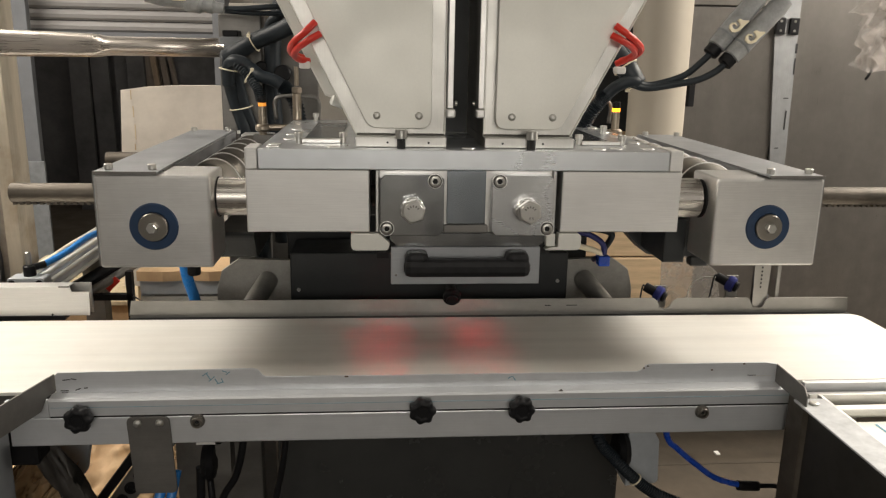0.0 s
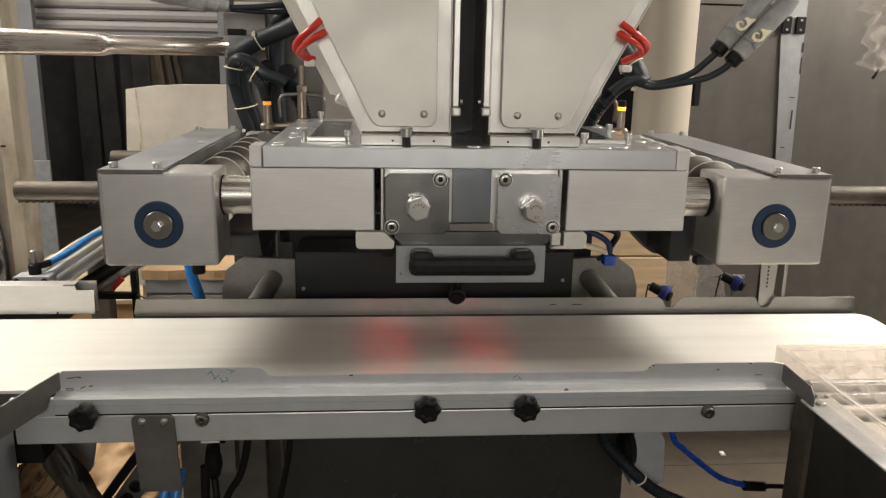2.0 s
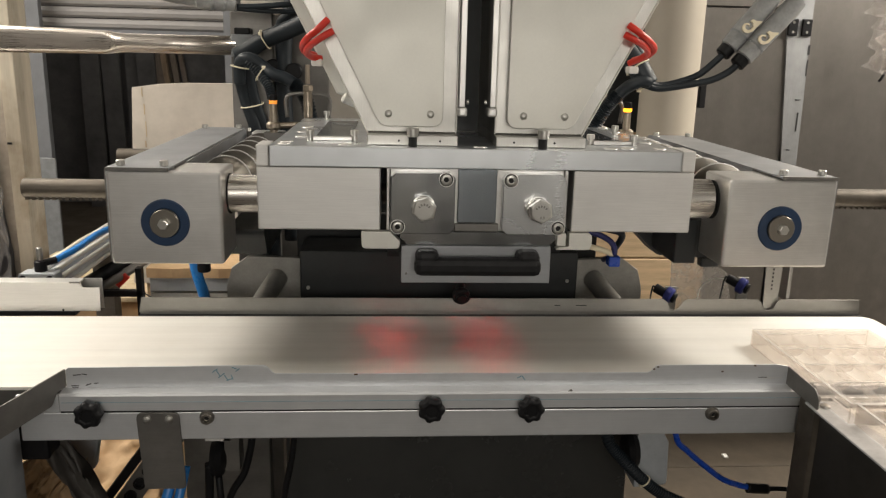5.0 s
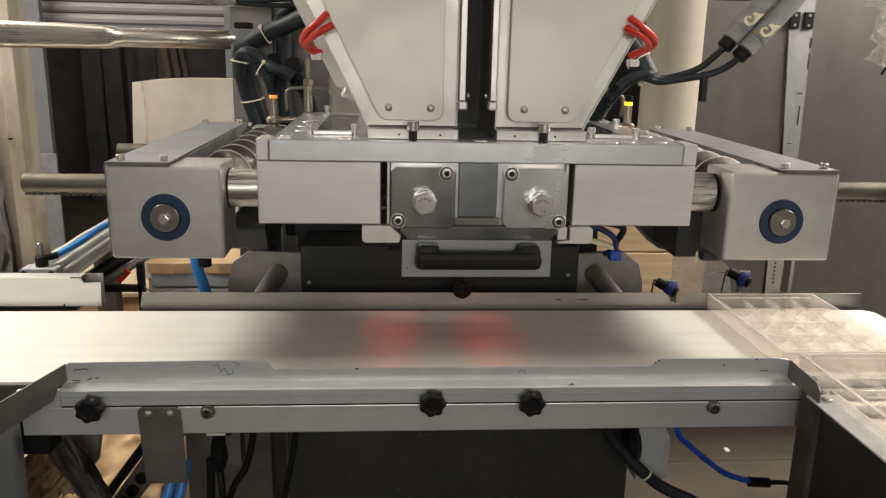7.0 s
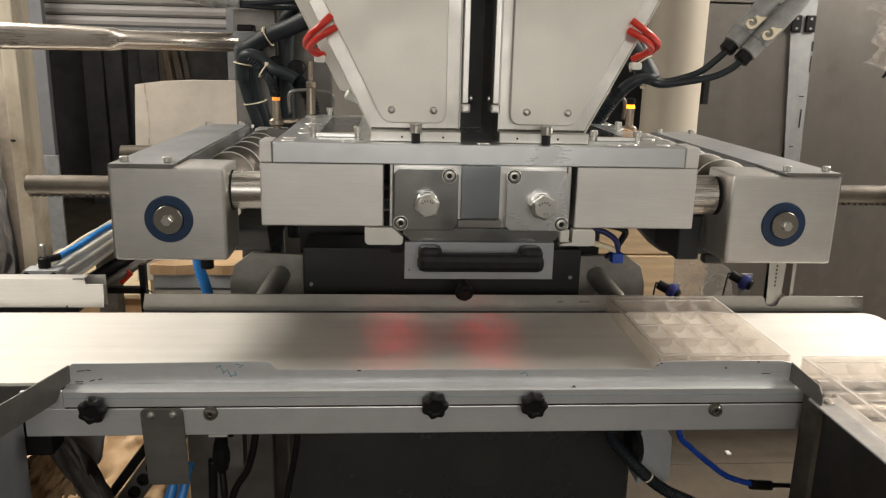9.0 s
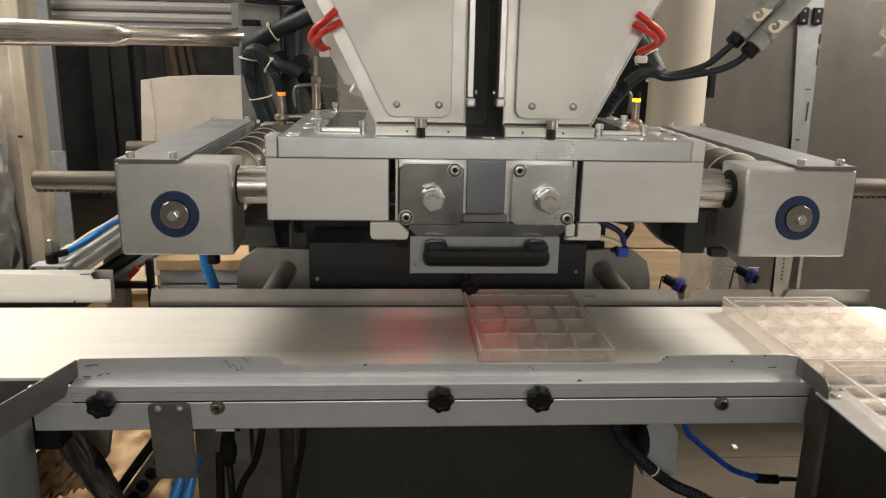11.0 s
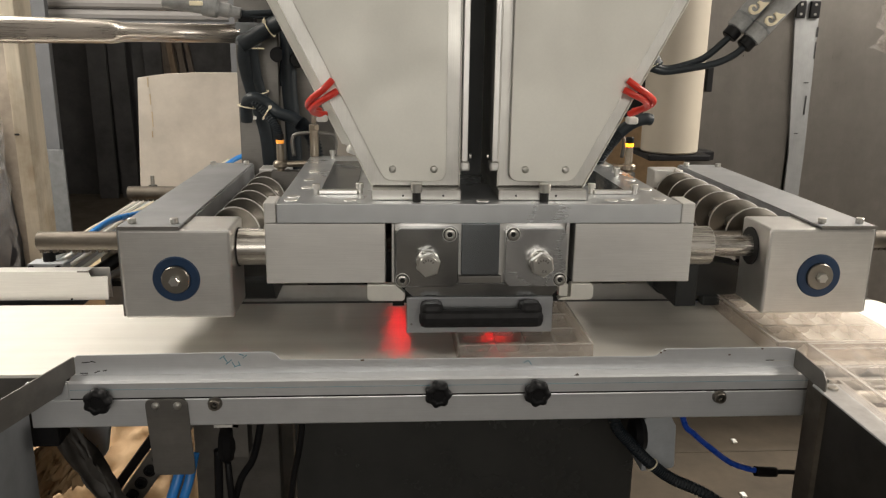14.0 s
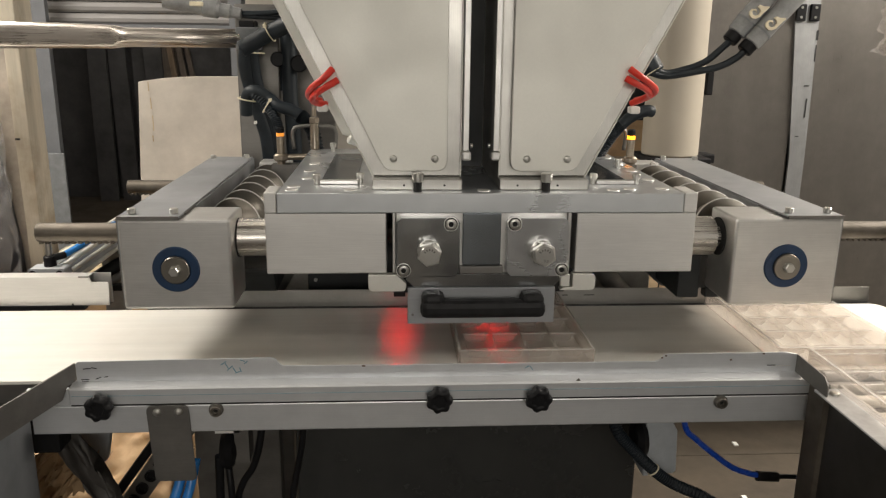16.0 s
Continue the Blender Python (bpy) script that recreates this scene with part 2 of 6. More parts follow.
GUARD = clear("scuffed_clear_guard", (0.55, 0.53, 0.50), 0.62, 0.12, 0.3)
AMBER = glow("amber_indicator", (1.0, 0.33, 0.012), 4.5)
AMBER_DIM = glow("dim_amber_indicator", (1.0, 0.36, 0.05), 0.55)
LED_RED = glow("red_led", (1.0, 0.010, 0.016), 37.0)
TARNISH = steel("tarnished_steel", (0.18, 0.158, 0.132), 0.5, (4, 60, 60), 0.85, 0.25, 0.05)
# Darkened for the shade between the screw flights; also on small screws, washers
FLIGHT = steel("dark_screw_steel", (0.27, 0.25, 0.22), 0.34, (20, 20, 20), 0.95, 0.05, 0.004, 0.03, 0.2)
INK = plain("blue_ink", (0.15, 0.33, 0.42), 0.6)
MARKER = plain("black_marker", (0.006, 0.006, 0.007), 0.6)


# ---- mesh helpers ----
ORIGIN = {}


def add_box(bm, x0, x1, y0, y1, z0, z1, bevel=0.0, m=None):
    r = bmesh.ops.create_cube(bm, size=1.0)
    vs = r["verts"]
    for v in vs:
        v.co = Vector(((x0 + x1) / 2 + v.co.x * (x1 - x0), (y0 + y1) / 2 + v.co.y * (y1 - y0), (z0 + z1) / 2 + v.co.z * (z1 - z0)))
    if bevel:
        es = list({e for v in vs for e in v.link_edges})
        out = bmesh.ops.bevel(bm, geom=es, offset=bevel, segments=2, profile=0.5, affect="EDGES")
        vs = list({v for f in out["faces"] for v in f.verts} | {v for v in vs if v.is_valid})
    if m is not None:
        bmesh.ops.transform(bm, matrix=m, verts=vs)
    return vs


def box(x0, x1, y0, y1, z0, z1, bevel=0.0):
    bm = bmesh.new()
    add_box(bm, x0, x1, y0, y1, z0, z1, bevel)
    return bm


def add_lathe(bm, p0, p1, profile, seg=24):
    """Turn a profile of (distance along the axis 0..length in metres, radius) round the line p0 to p1."""
    p0, p1 = Vector(p0), Vector(p1)
    ax = (p1 - p0).normalized()
    u = ax.orthogonal().normalized()
    w = ax.cross(u)
    rings = []
    for d, r in profile:
        rings.append([bm.verts.new(p0 + ax * d + (u * math.cos(a) + w * math.sin(a)) * max(r, 1e-5)) for a in [2 * math.pi * i / seg for i in range(seg)]])
    for (da, ra), (db, rb), A, B in zip(profile, profile[1:], rings, rings[1:]):
        for i in range(seg):
            f = bm.faces.new((A[i], A[(i + 1) % seg], B[(i + 1) % seg], B[i]))
            f.smooth = True
    bm.faces.new(list(reversed(rings[0])))
    bm.faces.new(rings[-1])
    ways = [math.atan2(rb - ra, db - da) for (da, ra), (db, rb) in zip(profile, profile[1:])]
    for k, ring in enumerate(rings):
        if k in (0, len(rings) - 1) or abs(ways[k] - ways[k - 1]) > 0.6:
            for i in range(seg):
                e = bm.edges.get((ring[i], ring[(i + 1) % seg]))
                if e:
                    e.smooth = False
    return rings


def add_cyl(bm, p0, p1, r, seg=24, chamfer=0.0):
    n = (Vector(p1) - Vector(p0)).length
    c = min(chamfer, n * 0.4)
    prof = [(0, r - c), (c, r), (n - c, r), (n, r - c)] if c else [(0, r), (n, r)]
    return add_lathe(bm, p0, p1, prof, seg)


def cyl(p0, p1, r, seg=24, chamfer=0.0):
    bm = bmesh.new()
    add_cyl(bm, p0, p1, r, seg, chamfer)
    return bm


def add_prism(bm, pts, axis, lo, hi, bevel=0.0):
    """Extrude a flat outline. axis y: pts are (x, z); axis x: (y, z); axis z: (x, y)."""
    put = {"y": lambda a, b, c: (a, c, b), "x": lambda a, b, c: (c, a, b), "z": lambda a, b, c: (a, b, c)}[axis]
    A = [bm.verts.new(put(a, b, lo)) for a, b in pts]
    B = [bm.verts.new(put(a, b, hi)) for a, b in pts]
    n = len(pts)
    fs = [bm.faces.new(A), bm.faces.new(list(reversed(B)))]
    for i in range(n):
        fs.append(bm.faces.new((A[(i + 1) % n], A[i], B[i], B[(i + 1) % n])))
    bmesh.ops.recalc_face_normals(bm, faces=fs)
    if bevel:
        es = list({e for f in fs[:2] for e in f.edges})
        bmesh.ops.bevel(bm, geom=es, offset=bevel, segments=2, profile=0.5, affect="EDGES")
    return bm


def prism(pts, axis, lo, hi, bevel=0.0):
    return add_prism(bmesh.new(), pts, axis, lo, hi, bevel)


def rounded(x0, x1, z0, z1, r, n=5):
    """Outline of a rectangle with round corners."""
    out = []
    for cx, cz, a0 in ((x1 - r, z1 - r, 0), (x0 + r, z1 - r, 90), (x0 + r, z0 + r, 180), (x1 - r, z0 + r, 270)):
        for i in range(n + 1):
            a = radians(a0 + 90 * i / n)
            out.append((cx + r * math.cos(a), cz + r * math.sin(a)))
    return out


def round_outline(pts, radii, n=5):
    """Round the corners of any outline, each by its own radius."""
    out = []
    k = len(pts)
    for i, (p, r) in enumerate(zip(pts, radii)):
        p, a, b = Vector(p), Vector(pts[i - 1]), Vector(pts[(i + 1) % k])
        if r <= 0:
            out.append(tuple(p))
            continue
        da, db = (a - p).normalized(), (b - p).normalized()
        half = da.angle(db) / 2
        d = min(r / math.tan(half), (a - p).length * 0.49, (b - p).length * 0.49)
        s, e = p + da * d, p + db * d
        for j in range(n + 1):
            t = j / n
            out.append(tuple(s * (1 - t) ** 2 + p * 2 * t * (1 - t) + e * t ** 2))
    return out


def spline(pts, n=8):
    P = [Vector(p) for p in pts]
    P = [P[0] * 2 - P[1]] + P + [P[-1] * 2 - P[-2]]
    out = []
    for i in range(1, len(P) - 2):
        a, b, c, d = P[i - 1:i + 3]
        for j in range(n):
            t = j / n
            out.append(0.5 * ((2 * b) + (c - a) * t + (2 * a - 5 * b + 4 * c - d) * t * t + (3 * b - a - 3 * c + d) * t ** 3))
    out.append(P[-2])
    return out


def add_tube(bm, pts, r, seg=12, n=8, ripple=0.0):
    if ripple:
        run = sum((Vector(b) - Vector(a)).length for a, b in zip(pts, pts[1:]))
        n = max(n, int(run / (len(pts) - 1) / 0.0038))
    line = spline(pts, n)
    u = (line[1] - line[0]).orthogonal().normalized()
    rings = []
    for i, p in enumerate(line):
        t = (line[min(i + 1, len(line) - 1)] - line[max(i - 1, 0)]).normalized()
        u = (u - t * u.dot(t)).normalized()
        w = t.cross(u)
        rr = r * (1 + ripple * (1 if i % 2 else -1))
        rings.append([bm.verts.new(p + (u * math.cos(a) + w * math.sin(a)) * rr) for a in [2 * math.pi * k / seg for k in range(seg)]])
    for A, B in zip(rings, rings[1:]):
        for k in range(seg):
            f = bm.faces.new((A[k], A[(k + 1) % seg], B[(k + 1) % seg], B[k]))
            f.smooth = ripple < 0.05
    bm.faces.new(list(reversed(rings[0])))
    bm.faces.new(rings[-1])
    return bm


def tube(pts, r, seg=12, n=8, ripple=0.0):
    return add_tube(bmesh.new(), pts, r, seg, n, ripple)


def add_hex(bm, p, direction, across, height, twist=0.0):
    """A hexagon bolt head with a chamfered crown."""
    p, d = Vector(p), Vector(direction).normalized()
    u = d.orthogonal().normalized()
    u = (Matrix.Rotation(twist, 3, d) @ u)
    w = d.cross(u)
    R = across / math.sqrt(3)

    def ring(h, r, n=6):
        return [bm.verts.new(p + d * h + (u * math.cos(2 * math.pi * i / n) + w * math.sin(2 * math.pi * i / n)) * r) for i in range(n)]
    A, B, C = ring(0, R), ring(height * 0.86, R), ring(height, R * 0.86)
    fs = [bm.faces.new(list(reversed(A))), bm.faces.new(C)]
    for P, Q in ((A, B), (B, C)):
        for i in range(6):
            fs.append(bm.faces.new((P[i], P[(i + 1) % 6], Q[(i + 1) % 6], Q[i])))
    bmesh.ops.recalc_face_normals(bm, faces=fs)
    return bm


def socket_screw(p, direction, r, height):
    """A cap screw with a hexagon socket."""
    bm = bmesh.new()
    add_lathe(bm, p, Vector(p) + Vector(direction) * height, [(0, r), (height * 0.85, r), (height, r * 0.86), (height, r * 0.60), (height * 0.9, r * 0.54), (height * 0.35, r * 0.52), (height * 0.35, 0.0)], 18)
    return bm


def mesh_of(name, bm, mat):
    me = bpy.data.meshes.new(name)
    bm.to_mesh(me)
    bm.free()
    if mat:
        me.materials.append(mat)
    return me


def thing(name, loc, label, category, group="", kind=""):
    ob = new(name)
    ob.empty_display_size = 0.05
    ob.location = loc
    ORIGIN[ob] = Vector(loc)
    return tagged(ob, label, category, group, kind)


def part(name, bm, mat, parent, label="", at=None):
    """One mesh, written in the world's coordinates, under a thing or a part."""
    base = ORIGIN[parent]
    at = Vector(at) if at is not None else base
    bmesh.ops.translate(bm, vec=-at, verts=bm.verts)
    ob = new(name, mesh_of(name, bm, mat))
    ob.parent = parent
    ob.location = at - base
    ORIGIN[ob] = at
    if label:
        tagged(ob, label)
    return ob


def single(name, bm, mat, label, category, group="", kind="", at=(0, 0, 0)):
    bmesh.ops.translate(bm, vec=-Vector(at), verts=bm.verts)
    ob = new(name, mesh_of(name, bm, mat))
    ob.location = at
    ORIGIN[ob] = Vector(at)
    return tagged(ob, label, category, group, kind)


def like(ob, name, x, y, z, parent):
    """Another part on the same mesh."""
    o = new(name, ob.data)
    o.parent = parent
    o.location = Vector((x, y, z)) - ORIGIN[parent]
    return o


# ---- setting ----
single("floor", box(-5, 5, -5, 7, -0.1, 0.0), FLOOR, "dusty brown concrete workshop floor", "floor", kind="structure")
single("floor_joint", box(-5, 5, 1.296, 1.304, 0.0, 0.002), JOINT, "dark joint across the concrete floor", "floor joint", kind="structure")
single("wall_north", box(-5, 5, 6.8, 7.0, 0, 3.1), WALL, "dim plastered wall at the back of the workshop", "wall", kind="structure")
# Unseen wall behind the camera, kept pale so steel faces reflect it brightly
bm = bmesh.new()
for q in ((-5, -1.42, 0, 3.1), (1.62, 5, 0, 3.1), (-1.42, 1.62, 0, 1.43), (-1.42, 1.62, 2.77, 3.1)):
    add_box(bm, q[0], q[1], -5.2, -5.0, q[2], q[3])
single("wall_south", bm, CEIL, "unseen pale workshop wall with an added wide window opening", "wall", kind="structure")
# Window added only to hold the front fill light
win = thing("fill_window", (0.1, -5.1, 1.43), "unseen wide window with a pale frame, added round the front fill light", "window", kind="structure")
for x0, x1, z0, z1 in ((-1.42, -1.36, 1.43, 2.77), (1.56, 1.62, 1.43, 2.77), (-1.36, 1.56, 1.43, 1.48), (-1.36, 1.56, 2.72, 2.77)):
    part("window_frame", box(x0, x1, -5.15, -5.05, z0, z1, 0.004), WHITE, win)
single("wall_east", box(5, 5.2, -5.2, 7.0, 0, 3.1), CEIL, "pale workshop wall", "wall", kind="structure")
single("wall_west", box(-5.2, -5, -5.2, 7.0, 0, 3.1), CEIL, "pale workshop wall", "wall", kind="structure")
single("ceiling", box(-5.2, 5.2, -5.2, 7.0, 3.1, 3.2), CEIL, "pale painted workshop ceiling", "ceiling", kind="structure")


# Unseen fixture added above each area lamp
def tube_fixture(x, y, z, sx, sy):
    t = thing("ceiling_light", (x, y, 3.1), "unseen white metal tube light fixture added over its lamp, hung from the ceiling", "ceiling light", "tube lights")
    part("housing", box(x - sx / 2 - 0.03, x + sx / 2 + 0.03, y - sy / 2 - 0.03, y + sy / 2 + 0.03, z + 0.02, z + 0.12, 0.01), CEIL, t)
    part("hanger", cyl((x, y, z + 0.11), (x, y, 3.1), 0.01, 8), STEEL_DARK, t)
    return t


for fx in ((2.35, 0.66, 2.42, 0.9, 2.0), (-1.95, 0.68, 2.45, 0.9, 2.0), (-1.0, 2.2, 2.93, 2.2, 0.30), (0.0, -1.5, 2.93, 2.6, 0.30), (-1.9, 4.6, 2.93, 1.6, 0.30)):
    tube_fixture(*fx)


# ---- depositing head ----
HY = 0.06
head = thing("depositor_head", (0, HY, 1.052), "brushed steel depositing head with twin hoppers, lowered over the belt", "filling machine")

body = part("side_block", box(-0.355, -0.163, HY, 0.42, 1.139, 1.2385, 0.002), STEEL_BRIGHT, head, "pale ground steel block")
part("lug", box(-0.355, -0.3355, HY, 0.118, 1.2385, 1.2725, 0.002), STEEL_BRIGHT, body)
body2 = part("side_block", box(0.145, 0.342, HY, 0.42, 1.139, 1.2385, 0.002), STEEL_BRIGHT, head, "pale ground steel block")
part("lug", box(0.3195, 0.342, HY, 0.118, 1.2385, 1.2725, 0.002), STEEL_BRIGHT, body2)
# Black core paints the shade in the slits around the covers
part("core", box(-0.1515, 0.1335, 0.078, 0.42, 1.10, 1.2385, 0.001), GAP, head)
part("core_face", box(-0.1535, -0.1485, HY + 0.002, 0.078, 1.139, 1.2385, 0.001), STEEL, head)
part("core_face", box(0.1305, 0.1365, HY + 0.002, 0.078, 1.139, 1.2385, 0.001), STEEL, head)
part("mantle", box(-0.148, 0.130, HY + 0.006, 0.078, 1.1375, 1.2385, 0.001), STEEL, head)
plate = part("top_plate", box(-0.335, 0.319, HY - 0.001, 0.60, 1.239, 1.271, 0.0015), STEEL_SHINY, head, "milled aluminium top plate")


def square_plate(x0, x1, bolt_x, bolt_z, screws, flip, mat, label):
    c = 0.008
    pts = [(x0 + c, 1.1365), (x1 - c, 1.1365), (x1, 1.1365 + c), (x1, 1.2335 - c), (x1 - c, 1.2335), (x0 + c, 1.2335), (x0, 1.2335 - c), (x0, 1.1365 + c)]
    p = part("piston_cover", prism(pts, "y", HY - 0.014, HY + 0.006, 0.0012), mat, head, label)
    bm = bmesh.new()
    add_lathe(bm, (bolt_x, HY - 0.014, bolt_z), (bolt_x, HY - 0.020, bolt_z), [(0, 0.0185), (0.004, 0.0185), (0.006, 0.017)], 28)
    add_hex(bm, (bolt_x, HY - 0.019, bolt_z), (0, -1, 0), 0.033, 0.010, 0.2)
    add_cyl(bm, (bolt_x, HY - 0.028, bolt_z), (bolt_x, HY - 0.032, bolt_z), 0.0145, 20)
    add_hex(bm, (bolt_x, HY - 0.031, bolt_z), (0, -1, 0), 0.034, 0.012, 0.55 + flip)
    add_lathe(bm, (bolt_x, HY - 0.0428, bolt_z), (bolt_x, HY - 0.0440, bolt_z), [(0, 0.0155), (0.0012, 0.0148)], 28)
    part("hex_bolt", bm, BOLT, p, "large stainless hexagon bolt with lock nut")
    bm = bmesh.new()
    for i in range(5):
        a = radians(35 + i * 27)
        add_box(bm, -0.0011, 0.0011, -0.0006, 0, 0.0075, 0.011, 0, Matrix.Translation((bolt_x, HY - 0.0440, bolt_z)) @ Matrix.Rotation(a - radians(90), 4, "Y"))
    part("head_mark", bm, STEEL_DARK, p)
    for sx, sz in screws:
        bm = bmesh.new()
        add_lathe(bm, (sx, HY - 0.0138, sz), (sx, HY - 0.0152, sz), [(0, 0.0118), (0.0010, 0.0118), (0.0014, 0.0113), (0.0014, 0.0105), (0.0002, 0.0103)], 24)
        part("washer", bm, STEEL_BRIGHT, p)
        part("recess", cyl((sx, HY - 0.0138, sz), (sx, HY - 0.0144, sz), 0.0103, 20), GAP, p)
        sc = part("socket_screw", socket_screw((sx, HY - 0.0135, sz), (0, -1, 0), 0.0088, 0.005), BOLT, p)
        part("socket", add_hex(bmesh.new(), (sx, HY - 0.0158, sz), (0, -1, 0), 0.0076, 0.0006, 0.2), GAP, sc)


square_plate(-0.147, -0.046, -0.0955, 1.1805, ((-0.0605, 1.224), (-0.136, 1.148)), 0.0, POLISHED, "polished square cover plate with scuffed face")
square_plate(0.030, 0.131, 0.0865, 1.1795, ((0.0415, 1.224), (0.1205, 1.148)), 0.35, SATIN, "satin square cover plate with scuffed face")
def stamped(text, x, z, size, parent):
    """Raised writing on a bolt head."""
    data = bpy.data.curves.new("stamp", "FONT")
    data.body, data.size, data.extrude, data.align_x = text, size, 0.0002, "CENTER"
    data.materials.append(STEEL_DARK)
    ob = new("stamp", data)
    ob.parent = parent
    ob.rotation_euler = (radians(90), 0, 0)
    ob.location = Vector((x, HY - 0.0442, z)) - ORIGIN[parent]


stamped("8.8", 0.0885, 1.1685, 0.0065, head)
part("middle_plate", box(-0.0405, 0.0215, HY - 0.002, HY + 0.008, 1.153, 1.2385, 0.001), MIRROR, head, "dark mirrored centre plate")
part("drip_slot", box(-0.045, 0.026, HY - 0.005, HY + 0.008, 1.139, 1.1515, 0.001), STEEL_DARK, head)
# nozzle block under the head
part("nozzle_block", prism([(-0.131, 1.1365), (0.124, 1.1365), (0.124, 1.126), (0.112, 1.114), (-0.119, 1.114), (-0.131, 1.126)], "y", HY + 0.004, 0.32, 0.001), POLISHED, head)
part("clamp_tab", prism(round_outline([(-0.193, 1.1375), (-0.147, 1.1375), (-0.131, 1.122), (-0.133, 1.110), (-0.193, 1.110)], [0.003, 0.003, 0.004, 0.006, 0.009]), "y", HY - 0.006, HY + 0.012, 0.001), STEEL_MATT, head)
part("clamp_tab", prism(round_outline([(0.142, 1.1375), (0.180, 1.1375), (0.180, 1.110), (0.120, 1.110), (0.126, 1.114), (0.142, 1.116)], [0.002, 0.008, 0.009, 0.002, 0.002, 0.002]), "y", HY - 0.006, HY + 0.012, 0.001), STEEL_MATT, head)
part("clamp_tab", box(0.1225, 0.1375, HY - 0.004, HY + 0.010, 1.116, 1.1365, 0.001), STEEL_MATT, head)
part("nozzle_plate", box(-0.129, 0.1145, HY, HY + 0.010, 1.052, 1.1138, 0.001), COVER, head, "brushed steel nozzle plate")
bm = bmesh.new()
add_box(bm, -0.109, 0.093, HY - 0.042, HY - 0.012, 1.0730, 1.1020, 0.010)
add_box(bm, -0.107, -0.070, HY - 0.038, HY, 1.0770, 1.1125, 0.009)
add_box(bm, 0.054, 0.091, HY - 0.038, HY, 1.0770, 1.1125, 0.009)
part("handle", bm, GRIP, head, "black moulded pull handle")
part("rivet", cyl((-0.121, HY, 1.068), (-0.121, HY - 0.002, 1.068), 0.002, 10), STEEL_DARK, head)

# red level lights that shine down on the belt
for lx in (-0.142, 0.029):
    # Unseen walls added round the LED to narrow its glow on the belt
    bm = bmesh.new()
    for a, b, c, d in ((lx - 0.010, lx - 0.004, 0.11, 0.28), (lx + 0.004, lx + 0.010, 0.11, 0.28), (lx - 0.004, lx + 0.004, 0.11, 0.114), (lx - 0.004, lx + 0.004, 0.276, 0.28)):
        add_box(bm, a, b, c, d, 1.083, 1.1025)
    add_box(bm, lx - 0.010, lx + 0.010, 0.11, 0.28, 1.1025, 1.1138)
    h = part("led_baffle", bm, BLACK, head, "unseen black slot added to narrow the red light")
    part("led", box(lx - 0.003, lx + 0.003, 0.12, 0.27, 1.099, 1.102), LED_RED, h, "lit red indicator light")


